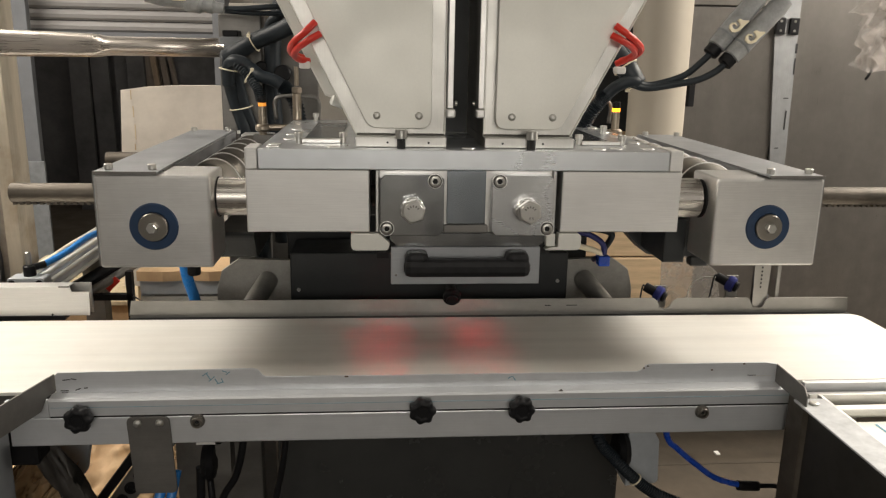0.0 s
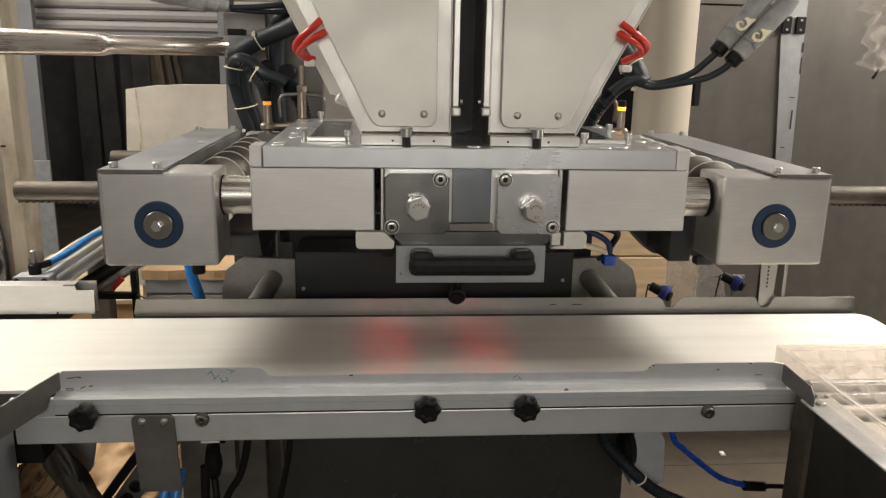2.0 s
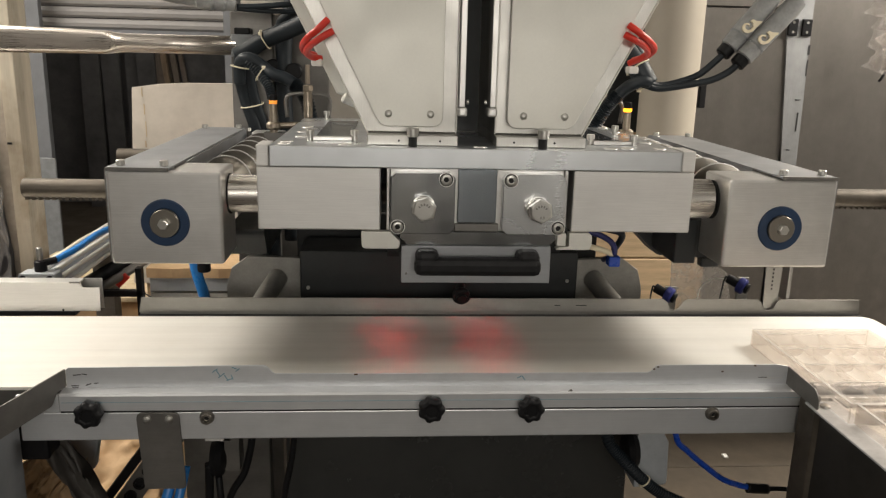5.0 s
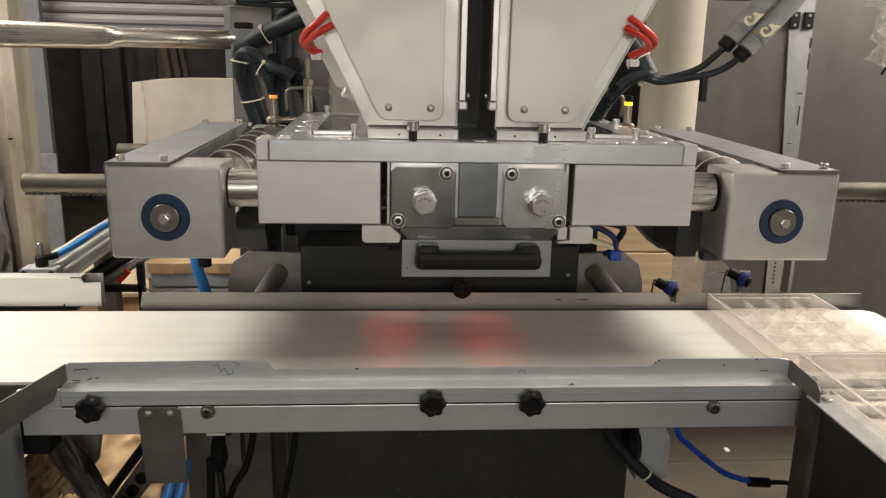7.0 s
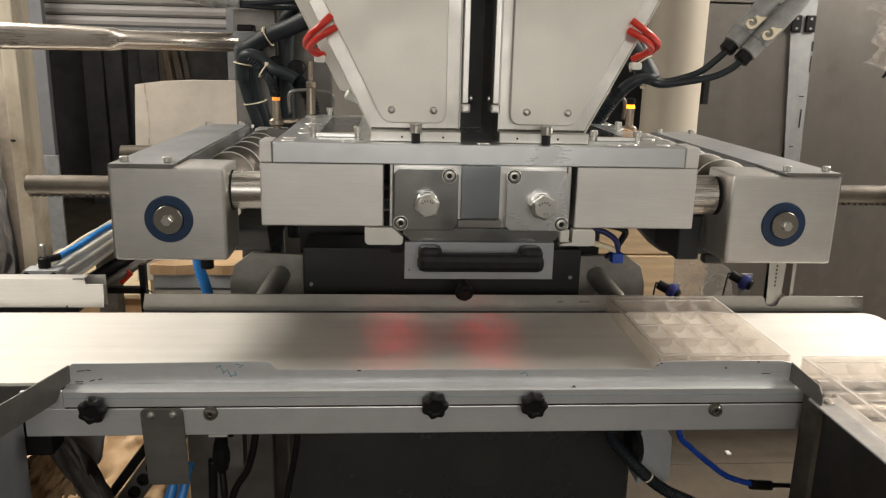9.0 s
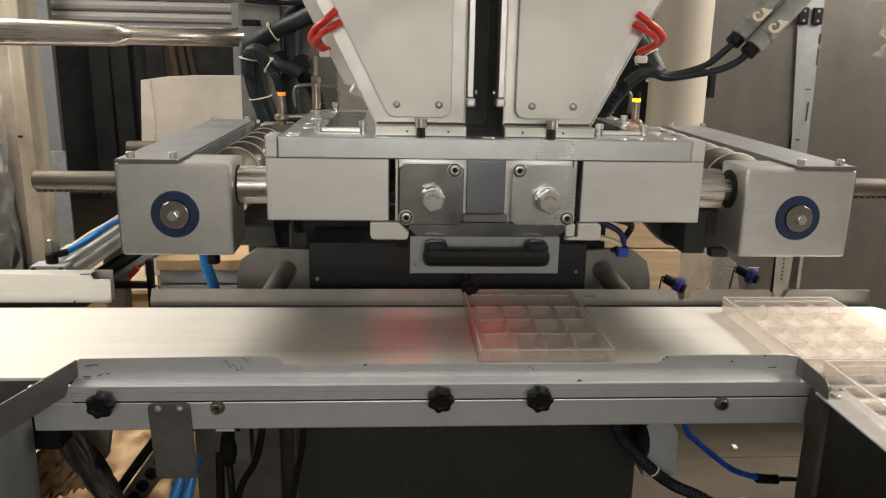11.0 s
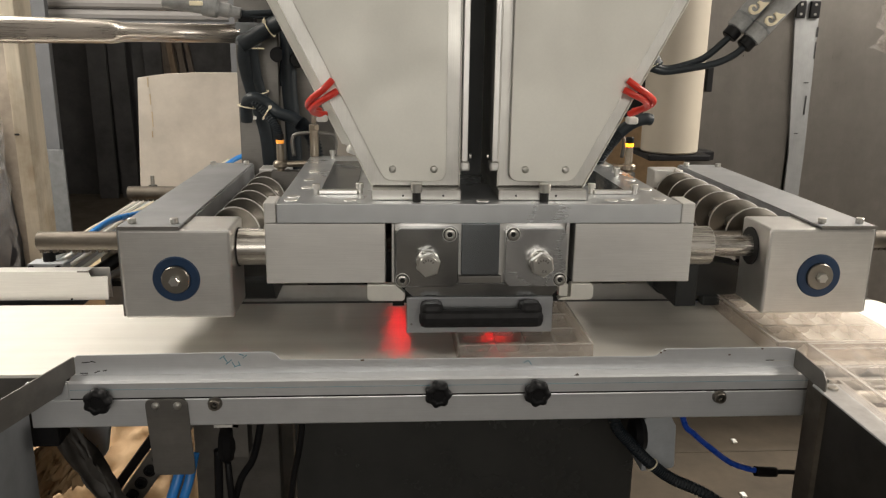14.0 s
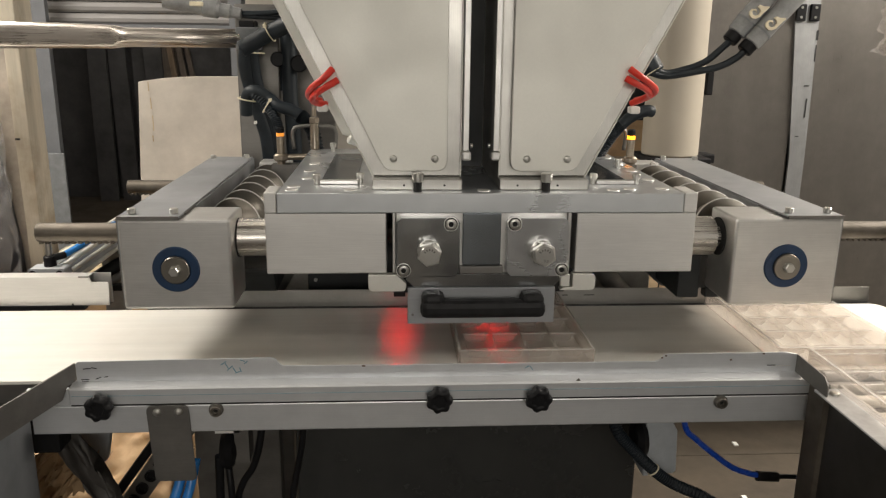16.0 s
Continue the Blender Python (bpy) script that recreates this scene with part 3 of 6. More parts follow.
# hoppers
def hopper(side, slope_bottom, slope_top, inner, label):
    """side -1 or 1: the sloped wall is on that side. Heights from 1.288 upward."""
    z0, z1 = 1.288, 2.02
    k = (slope_top - slope_bottom) / (1.587 - 1.297)

    def sx(z, inset=0.0):
        return slope_bottom + k * (z - 1.297) - side * inset

    outline = [(sx(z0), z0), (sx(z1), z1), (inner, z1), (inner, z0)]
    shell = part("hopper", prism(outline, "y", 0.118, 0.50, 0.001), STEEL_V, head, label)
    # folded edge along the slope, and along the inner upright edge
    part("rim", prism([(sx(z0), z0), (sx(z1), z1), (sx(z1, 0.0022), z1), (sx(z0, 0.0022), z0)], "y", 0.1125, 0.1178, 0.0006), STEEL_MATT, shell)
    part("rim", prism([(inner, z0 + 0.004), (inner, z1), (inner + side * 0.0025, z1), (inner + side * 0.0025, z0 + 0.004)], "y", 0.1125, 0.1178, 0.0006), STEEL_MATT, shell)
    part("edge_strip", box(min(inner + side * -0.0105, inner + side * -0.001), max(inner + side * -0.0105, inner + side * -0.001), 0.10, 0.135, z0 + 0.045, z1, 0.001), STEEL_BRIGHT, shell)
    part("hinge_tab", box(min(inner + side * -0.014, inner + side * 0.001), max(inner + side * -0.014, inner + side * 0.001), 0.094, 0.13, z0 + 0.030, z0 + 0.044, 0.003), STEEL_BRIGHT, shell)
    part("hinge_pin", cyl((inner - side * 0.0145, 0.115, z0 + 0.052), (inner - side * 0.018, 0.115, z0 + 0.052), 0.004, 12), BOLT, shell)
    # rear lip of the sloped wall
    part("back_lip", prism([(sx(z0 + 0.045) + side * 0.002, z0 + 0.045), (sx(z1) + side * 0.002, z1), (sx(z1) + side * 0.036, z1), (sx(z0 + 0.045) + side * 0.034, z0 + 0.055)], "y", 0.24, 0.262, 0.004), STEEL_MATT, shell)
    part("lip_foot", cyl((sx(z0 + 0.04) + side * 0.000, 0.25, z0 + 0.040), (sx(z0 + 0.04) + side * 0.026, 0.246, z0 + 0.050), 0.011, 16, 0.003), STEEL_MATT, shell)
    # cover panel with round lower corners
    pi = inner + side * (0.0245 if side < 0 else 0.0185)
    pz = 1.3005
    ins = 0.0255
    pts = [(sx(pz, ins) + side * -0.002, pz), (sx(z1, ins), z1), (pi, z1), (pi, pz)]
    pts = round_outline(pts, [0.024, 0, 0, 0.018], 7)
    panel = part("cover_panel", prism(pts, "y", 0.100, 0.1175, 0.001), STEEL_MATT, shell, "bead-blasted steel cover panel with rounded corners")
    for bx in (inner + side * 0.034, inner + side * 0.1010):
        bmx = bmesh.new()
        add_lathe(bmx, (bx + side * 0.0105, 0.100, 1.3205), (bx + side * 0.0105, 0.094, 1.3205), [(0, 0.006), (0.003, 0.006), (0.0052, 0.0045), (0.006, 0.002)], 16)
        part("screw", bmx, BOLT, panel)
    part("flange", box(min(sx(1.288), inner), max(sx(1.288), inner), 0.088, 0.42, 1.2712, 1.2878, 0.0015), STEEL_V, shell)
    part("weld_bead", tube([(min(sx(1.288), inner) + 0.002, 0.117, 1.289), ((sx(1.288) + inner) / 2, 0.1165, 1.289), (max(sx(1.288), inner) - 0.002, 0.117, 1.289)], 0.0022, 6, 12, 0.12), STEEL_DARK, shell)
    for bx in (0.35, 0.8):
        part("flange_hole", cyl((sx(1.288) * (1 - bx) + inner * bx, 0.0885, 1.279), (sx(1.288) * (1 - bx) + inner * bx, 0.0868, 1.279), 0.0018, 10), GAP, shell)


hopper(-1, -0.190, -0.334, -0.040, "tapering steel hopper, open above, on the filling head")
hopper(1, 0.172, 0.320, 0.021, "tapering steel hopper, open above, on the filling head")
# Dark sheet paints the shade deep in the gap between the hoppers
part("gap_shade_sheet", box(-0.039, 0.020, 0.34, 0.35, 1.272, 2.0), CHASSIS, head)


def pin(x, y, h, r, mat=BOLT):
    bm = bmesh.new()
    add_cyl(bm, (x, y, 1.271), (x, y, 1.271 + h * 0.55), r * 0.72, 14)
    add_cyl(bm, (x, y, 1.271 + h * 0.5), (x, y, 1.271 + h), r, 18, 0.001)
    return bm


for px in (-0.113, 0.0955):
    part("pin_slot", box(px - 0.0055, px + 0.0055, 0.0862, 0.0885, 1.2715, 1.2855), GAP, plate)
lp = part("locating_pin", cyl((-0.113, 0.077, 1.2865), (-0.113, 0.077, 1.301), 0.0095, 20, 0.001), BOLT, plate)
part("stem", cyl((-0.113, 0.077, 1.271), (-0.113, 0.077, 1.2865), 0.0066, 16), GAP, lp)
lp = part("locating_pin", cyl((0.0955, 0.077, 1.2865), (0.0955, 0.077, 1.301), 0.0095, 20, 0.001), BOLT, plate)
part("stem", cyl((0.0955, 0.077, 1.271), (0.0955, 0.077, 1.2865), 0.0066, 16), GAP, lp)
for px, py in ((-0.279, 0.14), (-0.207, 0.15), (0.191, 0.15), (0.265, 0.147), (-0.283, 0.56), (0.234, 0.457), (-0.15, 0.52), (0.15, 0.52), (0.285, 0.33)):
    part("cap_screw", pin(px, py, 0.018, 0.0068), BOLT, plate)
for px, py in ((-0.315, 0.09), (-0.315, 0.12), (-0.30, 0.20), (-0.305, 0.28), (-0.305, 0.37), (0.295, 0.10), (0.30, 0.19), (0.30, 0.29), (0.30, 0.38), (0.30, 0.47), (0.24, 0.10), (-0.22, 0.09), (-0.005, 0.085), (0.21, 0.09)):
    bm = bmesh.new()
    add_lathe(bm, (px, py, 1.2708), (px, py, 1.2722), [(0, 0.011), (0.0014, 0.0105)], 20)
    part("plug", bm, STEEL_BRIGHT, plate)
# Dark plates stand in for a shaded recess between the pins
part("lid", box(-0.274, -0.213, 0.165, 0.50, 1.2712, 1.2740, 0.001), MIRROR, plate)
part("stop_bar", box(-0.275, -0.211, 0.140, 0.152, 1.2712, 1.2780, 0.001), STEEL, plate)
part("lid", box(0.20, 0.255, 0.165, 0.46, 1.2712, 1.2740, 0.001), MIRROR, plate)
part("stop_bar", box(0.195, 0.261, 0.143, 0.153, 1.2712, 1.2780, 0.001), STEEL, plate)


def level_sensor(x, y, lit):
    s = part("level_sensor", cyl((x, y, 1.20), (x, y, 1.3005), 0.0085, 16, 0.001), NICKEL, head, "threaded level sensor with a bright amber ring" if lit else "threaded level sensor with a faint amber ring")
    part("collar", cyl((x, y, 1.2455), (x, y, 1.2615), 0.0165, 16, 0.004), NICKEL, s)
    part("indicator", cyl((x, y, 1.3005), (x, y, 1.3075), 0.0088, 16), AMBER if lit else AMBER_DIM, s, "glowing amber ring")
    part("cable_cap", cyl((x, y, 1.3075), (x, y, 1.3215), 0.009, 16, 0.002), BLACK, s)
    sx = 1 if x < 0 else -1
    part("arm", cyl((x, y, 1.2535), (x + sx * 0.085, y, 1.2565), 0.007, 12), NICKEL, s)
    part("post", cyl((x + sx * 0.085, y, 1.20), (x + sx * 0.085, y, 1.2695), 0.008, 12, 0.001), NICKEL, s)


level_sensor(-0.400, 0.585, False)
level_sensor(0.378, 0.560, True)
part("sensor_beam", box(-0.42, 0.40, 0.575, 0.605, 1.195, 1.2388), STEEL_DARK, head)


# steel fittings behind the hoppers
def valve(x, y):
    v = part("valve", cyl((x, y, 1.2712), (x, y, 1.33), 0.010, 16, 0.002), NICKEL, head)
    part("nut", add_hex(bmesh.new(), (x, y, 1.33), (0, 0, 1), 0.020, 0.012), NICKEL, v)
    part("stem", cyl((x, y, 1.344), (x, y, 1.385), 0.005, 12), NICKEL, v)
    part("yoke", tube([(x - 0.045, y, 1.272), (x - 0.047, y, 1.31), (x - 0.03, y, 1.322), (x + 0.03, y, 1.322), (x + 0.047, y, 1.31), (x + 0.045, y, 1.272)], 0.0045, 10, 6), STEEL_DARK, v)


valve(-0.325, 0.585)
valve(0.325, 0.585)
# red silicone loops on the hoppers' sides
RED_LOOPS = (
    [(-0.245, 0.093, 1.461), (-0.260, 0.086, 1.446), (-0.279, 0.100, 1.431), (-0.287, 0.125, 1.420), (-0.285, 0.150, 1.412), (-0.272, 0.170, 1.407)],
    [(-0.238, 0.093, 1.444), (-0.255, 0.086, 1.434), (-0.273, 0.100, 1.422), (-0.281, 0.122, 1.412), (-0.276, 0.145, 1.405), (-0.262, 0.160, 1.402)],
    [(0.224, 0.093, 1.466), (0.242, 0.087, 1.453), (0.263, 0.100, 1.441), (0.278, 0.122, 1.430), (0.274, 0.145, 1.419), (0.256, 0.160, 1.411)],
    [(0.219, 0.093, 1.451), (0.234, 0.087, 1.443), (0.255, 0.100, 1.434), (0.268, 0.122, 1.424), (0.262, 0.145, 1.414), (0.250, 0.160, 1.407)],
)
for loop in RED_LOOPS:
    part("red_hose", tube(loop, 0.0054, 12, 8), RED, head, "red silicone hose loop")
for x in (-0.268, 0.256):
    part("hose_plug", box(x - 0.009, x + 0.009, 0.15, 0.17, 1.390, 1.402, 0.003), WHITE, head)


# drive units on both sides
def seal_and_bolt(x, z, parent):
    bm = bmesh.new()
    add_lathe(bm, (x, HY + 0.001, z), (x, HY - 0.004, z), [(0, 0.0375), (0.002, 0.0375), (0.0045, 0.036), (0.0045, 0.024), (0.002, 0.0225)], 40)
    ring = part("seal_ring", bm, BLUE, parent, "dark blue sealing ring")
    bm = bmesh.new()
    add_lathe(bm, (x, HY - 0.003, z), (x, HY - 0.008, z), [(0, 0.0225), (0.0035, 0.0225), (0.005, 0.0212)], 32)
    part("washer", bm, FLIGHT, parent)
    bm = bmesh.new()
    add_hex(bm, (x, HY - 0.008, z), (0, -1, 0), 0.0145, 0.010, 0.3)
    part("hex_bolt", bm, BOLT, parent)


def screw_flight(x, y0, y1, z, turns, r0=0.016, r1=0.043, th=0.003):
    bm = bmesh.new()
    n = int(turns * 80)
    rows = []
    for i in range(n + 1):
        a = 2 * math.pi * turns * i / n
        y = y0 + (y1 - y0) * i / n
        c, s = math.cos(a), math.sin(a)
        rows.append([bm.verts.new((x + r * c, y + d, z + r * s)) for r, d in ((r0, 0), (r1, 0), (r1, th), (r0, th))])
    for A, B in zip(rows, rows[1:]):
        for k in range(4):
            f = bm.faces.new((A[k], A[(k + 1) % 4], B[(k + 1) % 4], B[k]))
    bm.faces.new(rows[0])
    bm.faces.new(rows[-1])
    bmesh.ops.recalc_face_normals(bm, faces=bm.faces)
    return bm


def drive_unit(s, x0, x1, label):
    """Gearbox with a long cover, a screw and a rear bearing block. s -1: outer side at x0; 1: at x1."""
    xo, xi = (x0, x1) if s < 0 else (x1, x0)
    cx = -0.4975 if s < 0 else 0.4955
    u = part("drive_unit", box(x0, x1, HY, 0.165, 1.081, 1.2285, 0.0045), STEEL, head, label, at=(cx, HY, 1.15))
    # long lid over the outer side, folded down at its edges
    ci = xo - s * 0.095
    lo, hi = min(xo, ci), max(xo, ci)
    bm = bmesh.new()
    add_box(bm, lo - 0.001, hi, HY + 0.001, 0.735, 1.2305, 1.2335, 0.0006)
    add_box(bm, ci - (0.003 if s > 0 else 0), ci + (0.003 if s < 0 else 0), 0.165, 0.735, 1.198, 1.2305)
    add_box(bm, xo - (0.003 if s > 0 else 0.001), xo + (0.003 if s < 0 else 0.001), HY + 0.004, 0.735, 1.10, 1.2305)
    part("cover", bm, COVER, u, "grey sheet steel cover")
    part("cover_edge", box(lo, hi, HY - 0.0015, HY + 0.001, 1.2285, 1.2340), STEEL_DARK, u)
    for px, py in ((xo - s * 0.016, 0.085), (xo - s * 0.082, 0.085), (xo - s * 0.010, 0.70), (ci + s * 0.01, 0.71)):
        bm = bmesh.new()
        add_cyl(bm, (px, py, 1.2335), (px, py, 1.2425), 0.0068, 16, 0.001)
        part("cap_screw", bm, BOLT, u)
    part("lid_seam", box(ci - 0.0015, ci + 0.0015, 0.10, 0.166, 1.2286, 1.2312), STEEL_DARK, u)
    seal_and_bolt(cx, 1.148, u)
    sx = -0.428 if s < 0 else 0.445
    part("screw_flight", screw_flight(sx, 0.178, 0.672, 1.190, 6.2, 0.016, 0.0455, 0.0028), FLIGHT, u, "bright steel feed screw")
    # Brighter strip paints the flight's lit edge
    part("lit_screw_edge", screw_flight(sx, 0.1775, 0.6715, 1.190, 6.2, 0.0455, 0.0470, 0.0036), STEEL_BRIGHT, u)
    part("screw_shaft", cyl((sx, 0.16, 1.192), (sx, 0.71, 1.192), 0.0165, 20), CHROME, u)
    b = part("bearing_block", box(sx - 0.036, sx + 0.036, 0.675, 0.73, 1.145, 1.2295, 0.003), STEEL_BRIGHT, u, "pale bearing block")
    part("block_screw", socket_screw((sx, 0.675, 1.212), (0, -1, 0), 0.008, 0.002), BOLT, b)
    part("edge_gap", box(xo - (0.0 if s > 0 else 0.0035), xo + (0.0035 if s > 0 else 0.0), HY + 0.006, 0.16, 1.083, 1.2285), STEEL_DARK, u)
    part("foot_screw", cyl((cx - 0.055, 0.10, 1.081), (cx - 0.055, 0.10, 1.073), 0.008, 12), STEEL_DARK, u)
    part("bushing", cyl((xi, 0.125, 1.184), (xi - s * 0.0025, 0.125, 1.184), 0.033, 28), GAP, u)
    part("side_channel", box(min(xo, xo - s * 0.10), max(xo, xo - s * 0.10), 0.165, 0.72, 1.10, 1.135), STEEL_DARK, u)
    return u


left_unit = drive_unit(-1, -0.5835, -0.4095, "brushed steel gearbox with a blue seal and long cover")
right_unit = drive_unit(1, 0.4035, 0.5855, "sliding brushed steel gearbox with a blue seal and long cover")
part("thin_rod", cyl((0.33, 0.125, 1.184), (0.41, 0.125, 1.184), 0.0185, 24), CHROME, right_unit)
part("thick_shaft", cyl((-0.4095, 0.125, 1.185), (-0.352, 0.125, 1.185), 0.0315, 32), CHROME, head, "polished round guide shaft")
part("thick_shaft", cyl((0.34, 0.125, 1.185), (0.3965, 0.125, 1.185), 0.0335, 32, 0.001), CHROME, head, "polished round guide shaft")


def rack(x0, x1, y, z, r):
    bm = bmesh.new()
    add_cyl(bm, (x0, y, z), (x1, y, z), r, 20, 0.001)
    n = int((x1 - x0) / 0.011)
    for i in range(n):
        a = x0 + 0.006 + i * 0.011
        add_box(bm, a - 0.003, a + 0.003, y - 0.008, y + 0.008, z - r - 0.003, z - r + 0.004)
    return bm


part("rack_bar", rack(-0.768, 0.90, 0.20, 1.176, 0.0165), TARNISH, head, "tarnished round rack bar with teeth below")
part("rack_bar", rack(-0.765, 0.745, 0.67, 1.172, 0.0155), TARNISH, head, "tarnished round rack bar with teeth below")
# carriers under the drive units
part("carrier", prism(round_outline([(0.22, 1.10), (0.72, 1.10), (0.72, 1.045), (0.26, 1.045)], [0.01, 0.01, 0.01, 0.02]), "x", -0.440, -0.372), CHASSIS, head)
part("carrier", prism(round_outline([(0.302, 1.10), (0.330, 1.088), (0.372, 1.045), (0.47, 1.040), (0.535, 1.045), (0.545, 1.10), (0.302, 1.14)], [0.004, 0.02, 0.02, 0.01, 0.02, 0.01, 0.0]), "y", 0.28, 0.34), CHASSIS, head)
part("carrier_side", box(0.36, 0.40, 0.16, 0.34, 1.06, 1.14, 0.003), CHASSIS, head)
part("carrier_foot", box(0.461, 0.497, 0.275, 0.30, 1.021, 1.042, 0.004), CHASSIS, head)
# lift guides that carry the head on the frame
part("lift_plate", box(-0.33, 0.32, 0.60, 0.625, 1.06, 1.26), CHASSIS, head)


# ---- frame behind the belt ----
frame_thing = thing("machine_frame", (0, 0.62, 0.0), "dark machine frame behind the belt with clouded side plates", "machine frame")
part("body_panel", box(-0.335, 0.262, 0.45, 0.58, 0.30, 1.005, 0.004), CHASSIS, frame_thing)
part("lift_back", box(-0.36, 0.35, 0.628, 0.70, 0.0, 1.05, 0.003), CHASSIS, frame_thing)
for x0, x1, s in ((-0.505, -0.337, -1), (0.264, 0.435, 1)):
    o, i = (x0, x1) if s < 0 else (x1, x0)
    pts = [(i, 0.80), (i, 0.968), (o - s * 0.05, 0.972), (o - s * 0.012, 0.945), (o, 0.90), (o, 0.80)]
    part("side_plate", prism(pts, "y", 0.53, 0.545, 0.001), CLOUDY, frame_thing, "clouded grey bevelled steel plate")
    part("stub_tube", cyl((i - s * -0.055, 0.53, 0.925), (i - s * -0.085, 0.40, 0.885), 0.022, 20, 0.002), CLOUDY, frame_thing)
part("column", box(-0.525, -0.425, 0.79, 0.86, 0.0, 1.50, 0.003), STEEL_DARK, frame_thing, "grey upright column")
part("column_plate", box(-0.455, -0.30, 0.875, 0.90, 0.6, 1.56, 0.003), STEEL_DARK, frame_thing)
part("cross_beam", box(-0.525, 0.28, 0.79, 0.86, 0.50, 0.58, 0.003), STEEL_DARK, frame_thing)
part("beam_link", box(-0.30, 0.28, 0.70, 0.79, 0.50, 0.58), STEEL_DARK, frame_thing)
part("beam_link", box(-0.43, -0.335, 0.47, 0.58, 0.75, 0.83), STEEL_DARK, frame_thing)
part("side_leg", box(-0.60, -0.41, 0.46, 0.50, 0.0, 0.80, 0.003), STEEL_DARK, frame_thing, "dark leg plate below the belt")
part("top_strip", box(-0.50, -0.36, 0.80, 0.83, 1.495, 1.525, 0.002), BOARD, frame_thing)
part("plate_screw", cyl((0.24, 0.4505, 0.942), (0.24, 0.447, 0.942), 0.004, 10), BOLT, frame_thing)
part("plate_screw", cyl((-0.318, 0.4505, 0.925), (-0.318, 0.447, 0.925), 0.004, 10), BOLT, frame_thing)

pipe = thing("guard_pipe", (-0.505, 0.75, 1.42), "polished steel pipe, squashed towards its far end", "pipe")
bm = bmesh.new()
seg = 32
rings = []
for x, ry, rz in ((-0.503, 0.022, 0.0215), (-0.66, 0.022, 0.0215), (-0.755, 0.022, 0.0215), (-0.772, 0.021, 0.0222), (-0.786, 0.016, 0.0250), (-0.80, 0.014, 0.0262), (-0.9, 0.0135, 0.0282), (-1.0, 0.013, 0.0298), (-1.6, 0.013, 0.0298)):
    flat = 0.45 if x < -0.78 else 1.0
    rings.append([bm.verts.new((x, 0.755 + ry * math.copysign(abs(math.cos(2 * math.pi * i / seg)) ** flat, math.cos(2 * math.pi * i / seg)), 1.4215 + (0.0015 if x < -0.8 else 0) + rz * math.sin(2 * math.pi * i / seg))) for i in range(seg)])
for A, B in zip(rings, rings[1:]):
    for i in range(seg):
        f = bm.faces.new((A[i], A[(i + 1) % seg], B[(i + 1) % seg], B[i]))
        f.smooth = True
bm.faces.new(rings[0]), bm.faces.new(rings[-1])
bmesh.ops.recalc_face_normals(bm, faces=bm.faces)
part("tube_body", bm, PIPE, pipe)
part("clamp", box(-0.515, -0.462, 0.735, 0.795, 1.395, 1.447, 0.005), GREY_PLASTIC, pipe)
part("clamp_cap", box(-0.508, -0.472, 0.745, 0.795, 1.447, 1.462, 0.003), BLACK, pipe)
part("drill_mark", cyl((-0.626, 0.7338, 1.418), (-0.626, 0.7325, 1.418), 0.003, 10), STEEL_DARK, pipe)


# ---- conveyor ----
conv = thing("belt_conveyor", (0.0, 0.17, 0.0), "white flat belt conveyor on a grey steel frame", "conveyor")
bm = bmesh.new()
add_prism(bm, round_outline([(-1.9, 0.0), (0.862, 0.0), (0.862, 0.335), (-1.9, 0.335)], [0, 0.01, 0.032, 0], 8), "z", 0.894, 0.900, 0.001)
part("belt", bm, BELT, conv, "white smooth conveyor belt")
part("bed", box(-1.88, 0.84, 0.012, 0.325, 0.845, 0.8938), STEEL_DARK, conv)
part("bed_edge", box(0.555, 0.862, -0.012, -0.001, 0.868, 0.899, 0.001), RAIL, conv)
for x in (-1.5, -1.1, 0.81):
    for y in (0.05, 0.29):
        part("leg", box(x - 0.02, x + 0.02, y - 0.02, y + 0.02, 0.0, 0.845, 0.002), STEEL_DARK, conv)

# guide rail along the near edge
rail = thing("front_guide_rail", (0.0, -0.02, 0.818), "grey sheet steel guide rail with black star knobs", "guide rail")
lip = [(-0.645, 0.897), (-0.645, 0.9275), (-0.641, 0.9315), (-0.345, 0.9345), (-0.338, 0.932), (-0.330, 0.922), (-0.325, 0.9202), (0.272, 0.9192), (0.279, 0.922), (0.286, 0.930), (0.292, 0.932), (0.490, 0.9325), (0.509, 0.9290), (0.509, 0.897)]
part("lip", prism(lip, "y", -0.0015, 0.0015, 0.0004), RAIL, rail, "upright lip with raised ends")
bm = bmesh.new()
add_prism(bm, [(0.0015, 0.8985), (-0.004, 0.8985), (-0.0185, 0.8960), (-0.0215, 0.8925), (-0.0215, 0.8685), (-0.0190, 0.8685), (-0.0190, 0.8915), (-0.0175, 0.8935), (-0.004, 0.8958), (0.0015, 0.8958)], "x", -0.650, 0.534)
part("apron", bm, RAIL, rail, "folded apron with a blue line")
part("blue_line", box(-0.648, 0.532, -0.0219, -0.0214, 0.8824, 0.8829), INK, rail)
part("beam", box(-0.712, 0.556, -0.0195, 0.0, 0.818, 0.8650, 0.002), RAIL, rail)
part("end_plate", box(-0.716, -0.652, -0.0185, -0.010, 0.8652, 0.893, 0.001), RAIL, rail)
part("beam_gap", box(-0.650, 0.536, -0.0200, -0.002, 0.8652, 0.8682), GAP, rail)
bm = bmesh.new()
add_prism(bm, round_outline([(0.003, 0.929), (-0.085, 0.926), (-0.098, 0.915), (-0.098, 0.897), (0.003, 0.897)], [0.003, 0.006, 0.004, 0.002, 0]), "x", 0.509, 0.5115, 0.0005)
# Darker steel than the lip paints the wing's side as turned from the lamp
part("end_wing", bm, STEEL_DARK, rail)
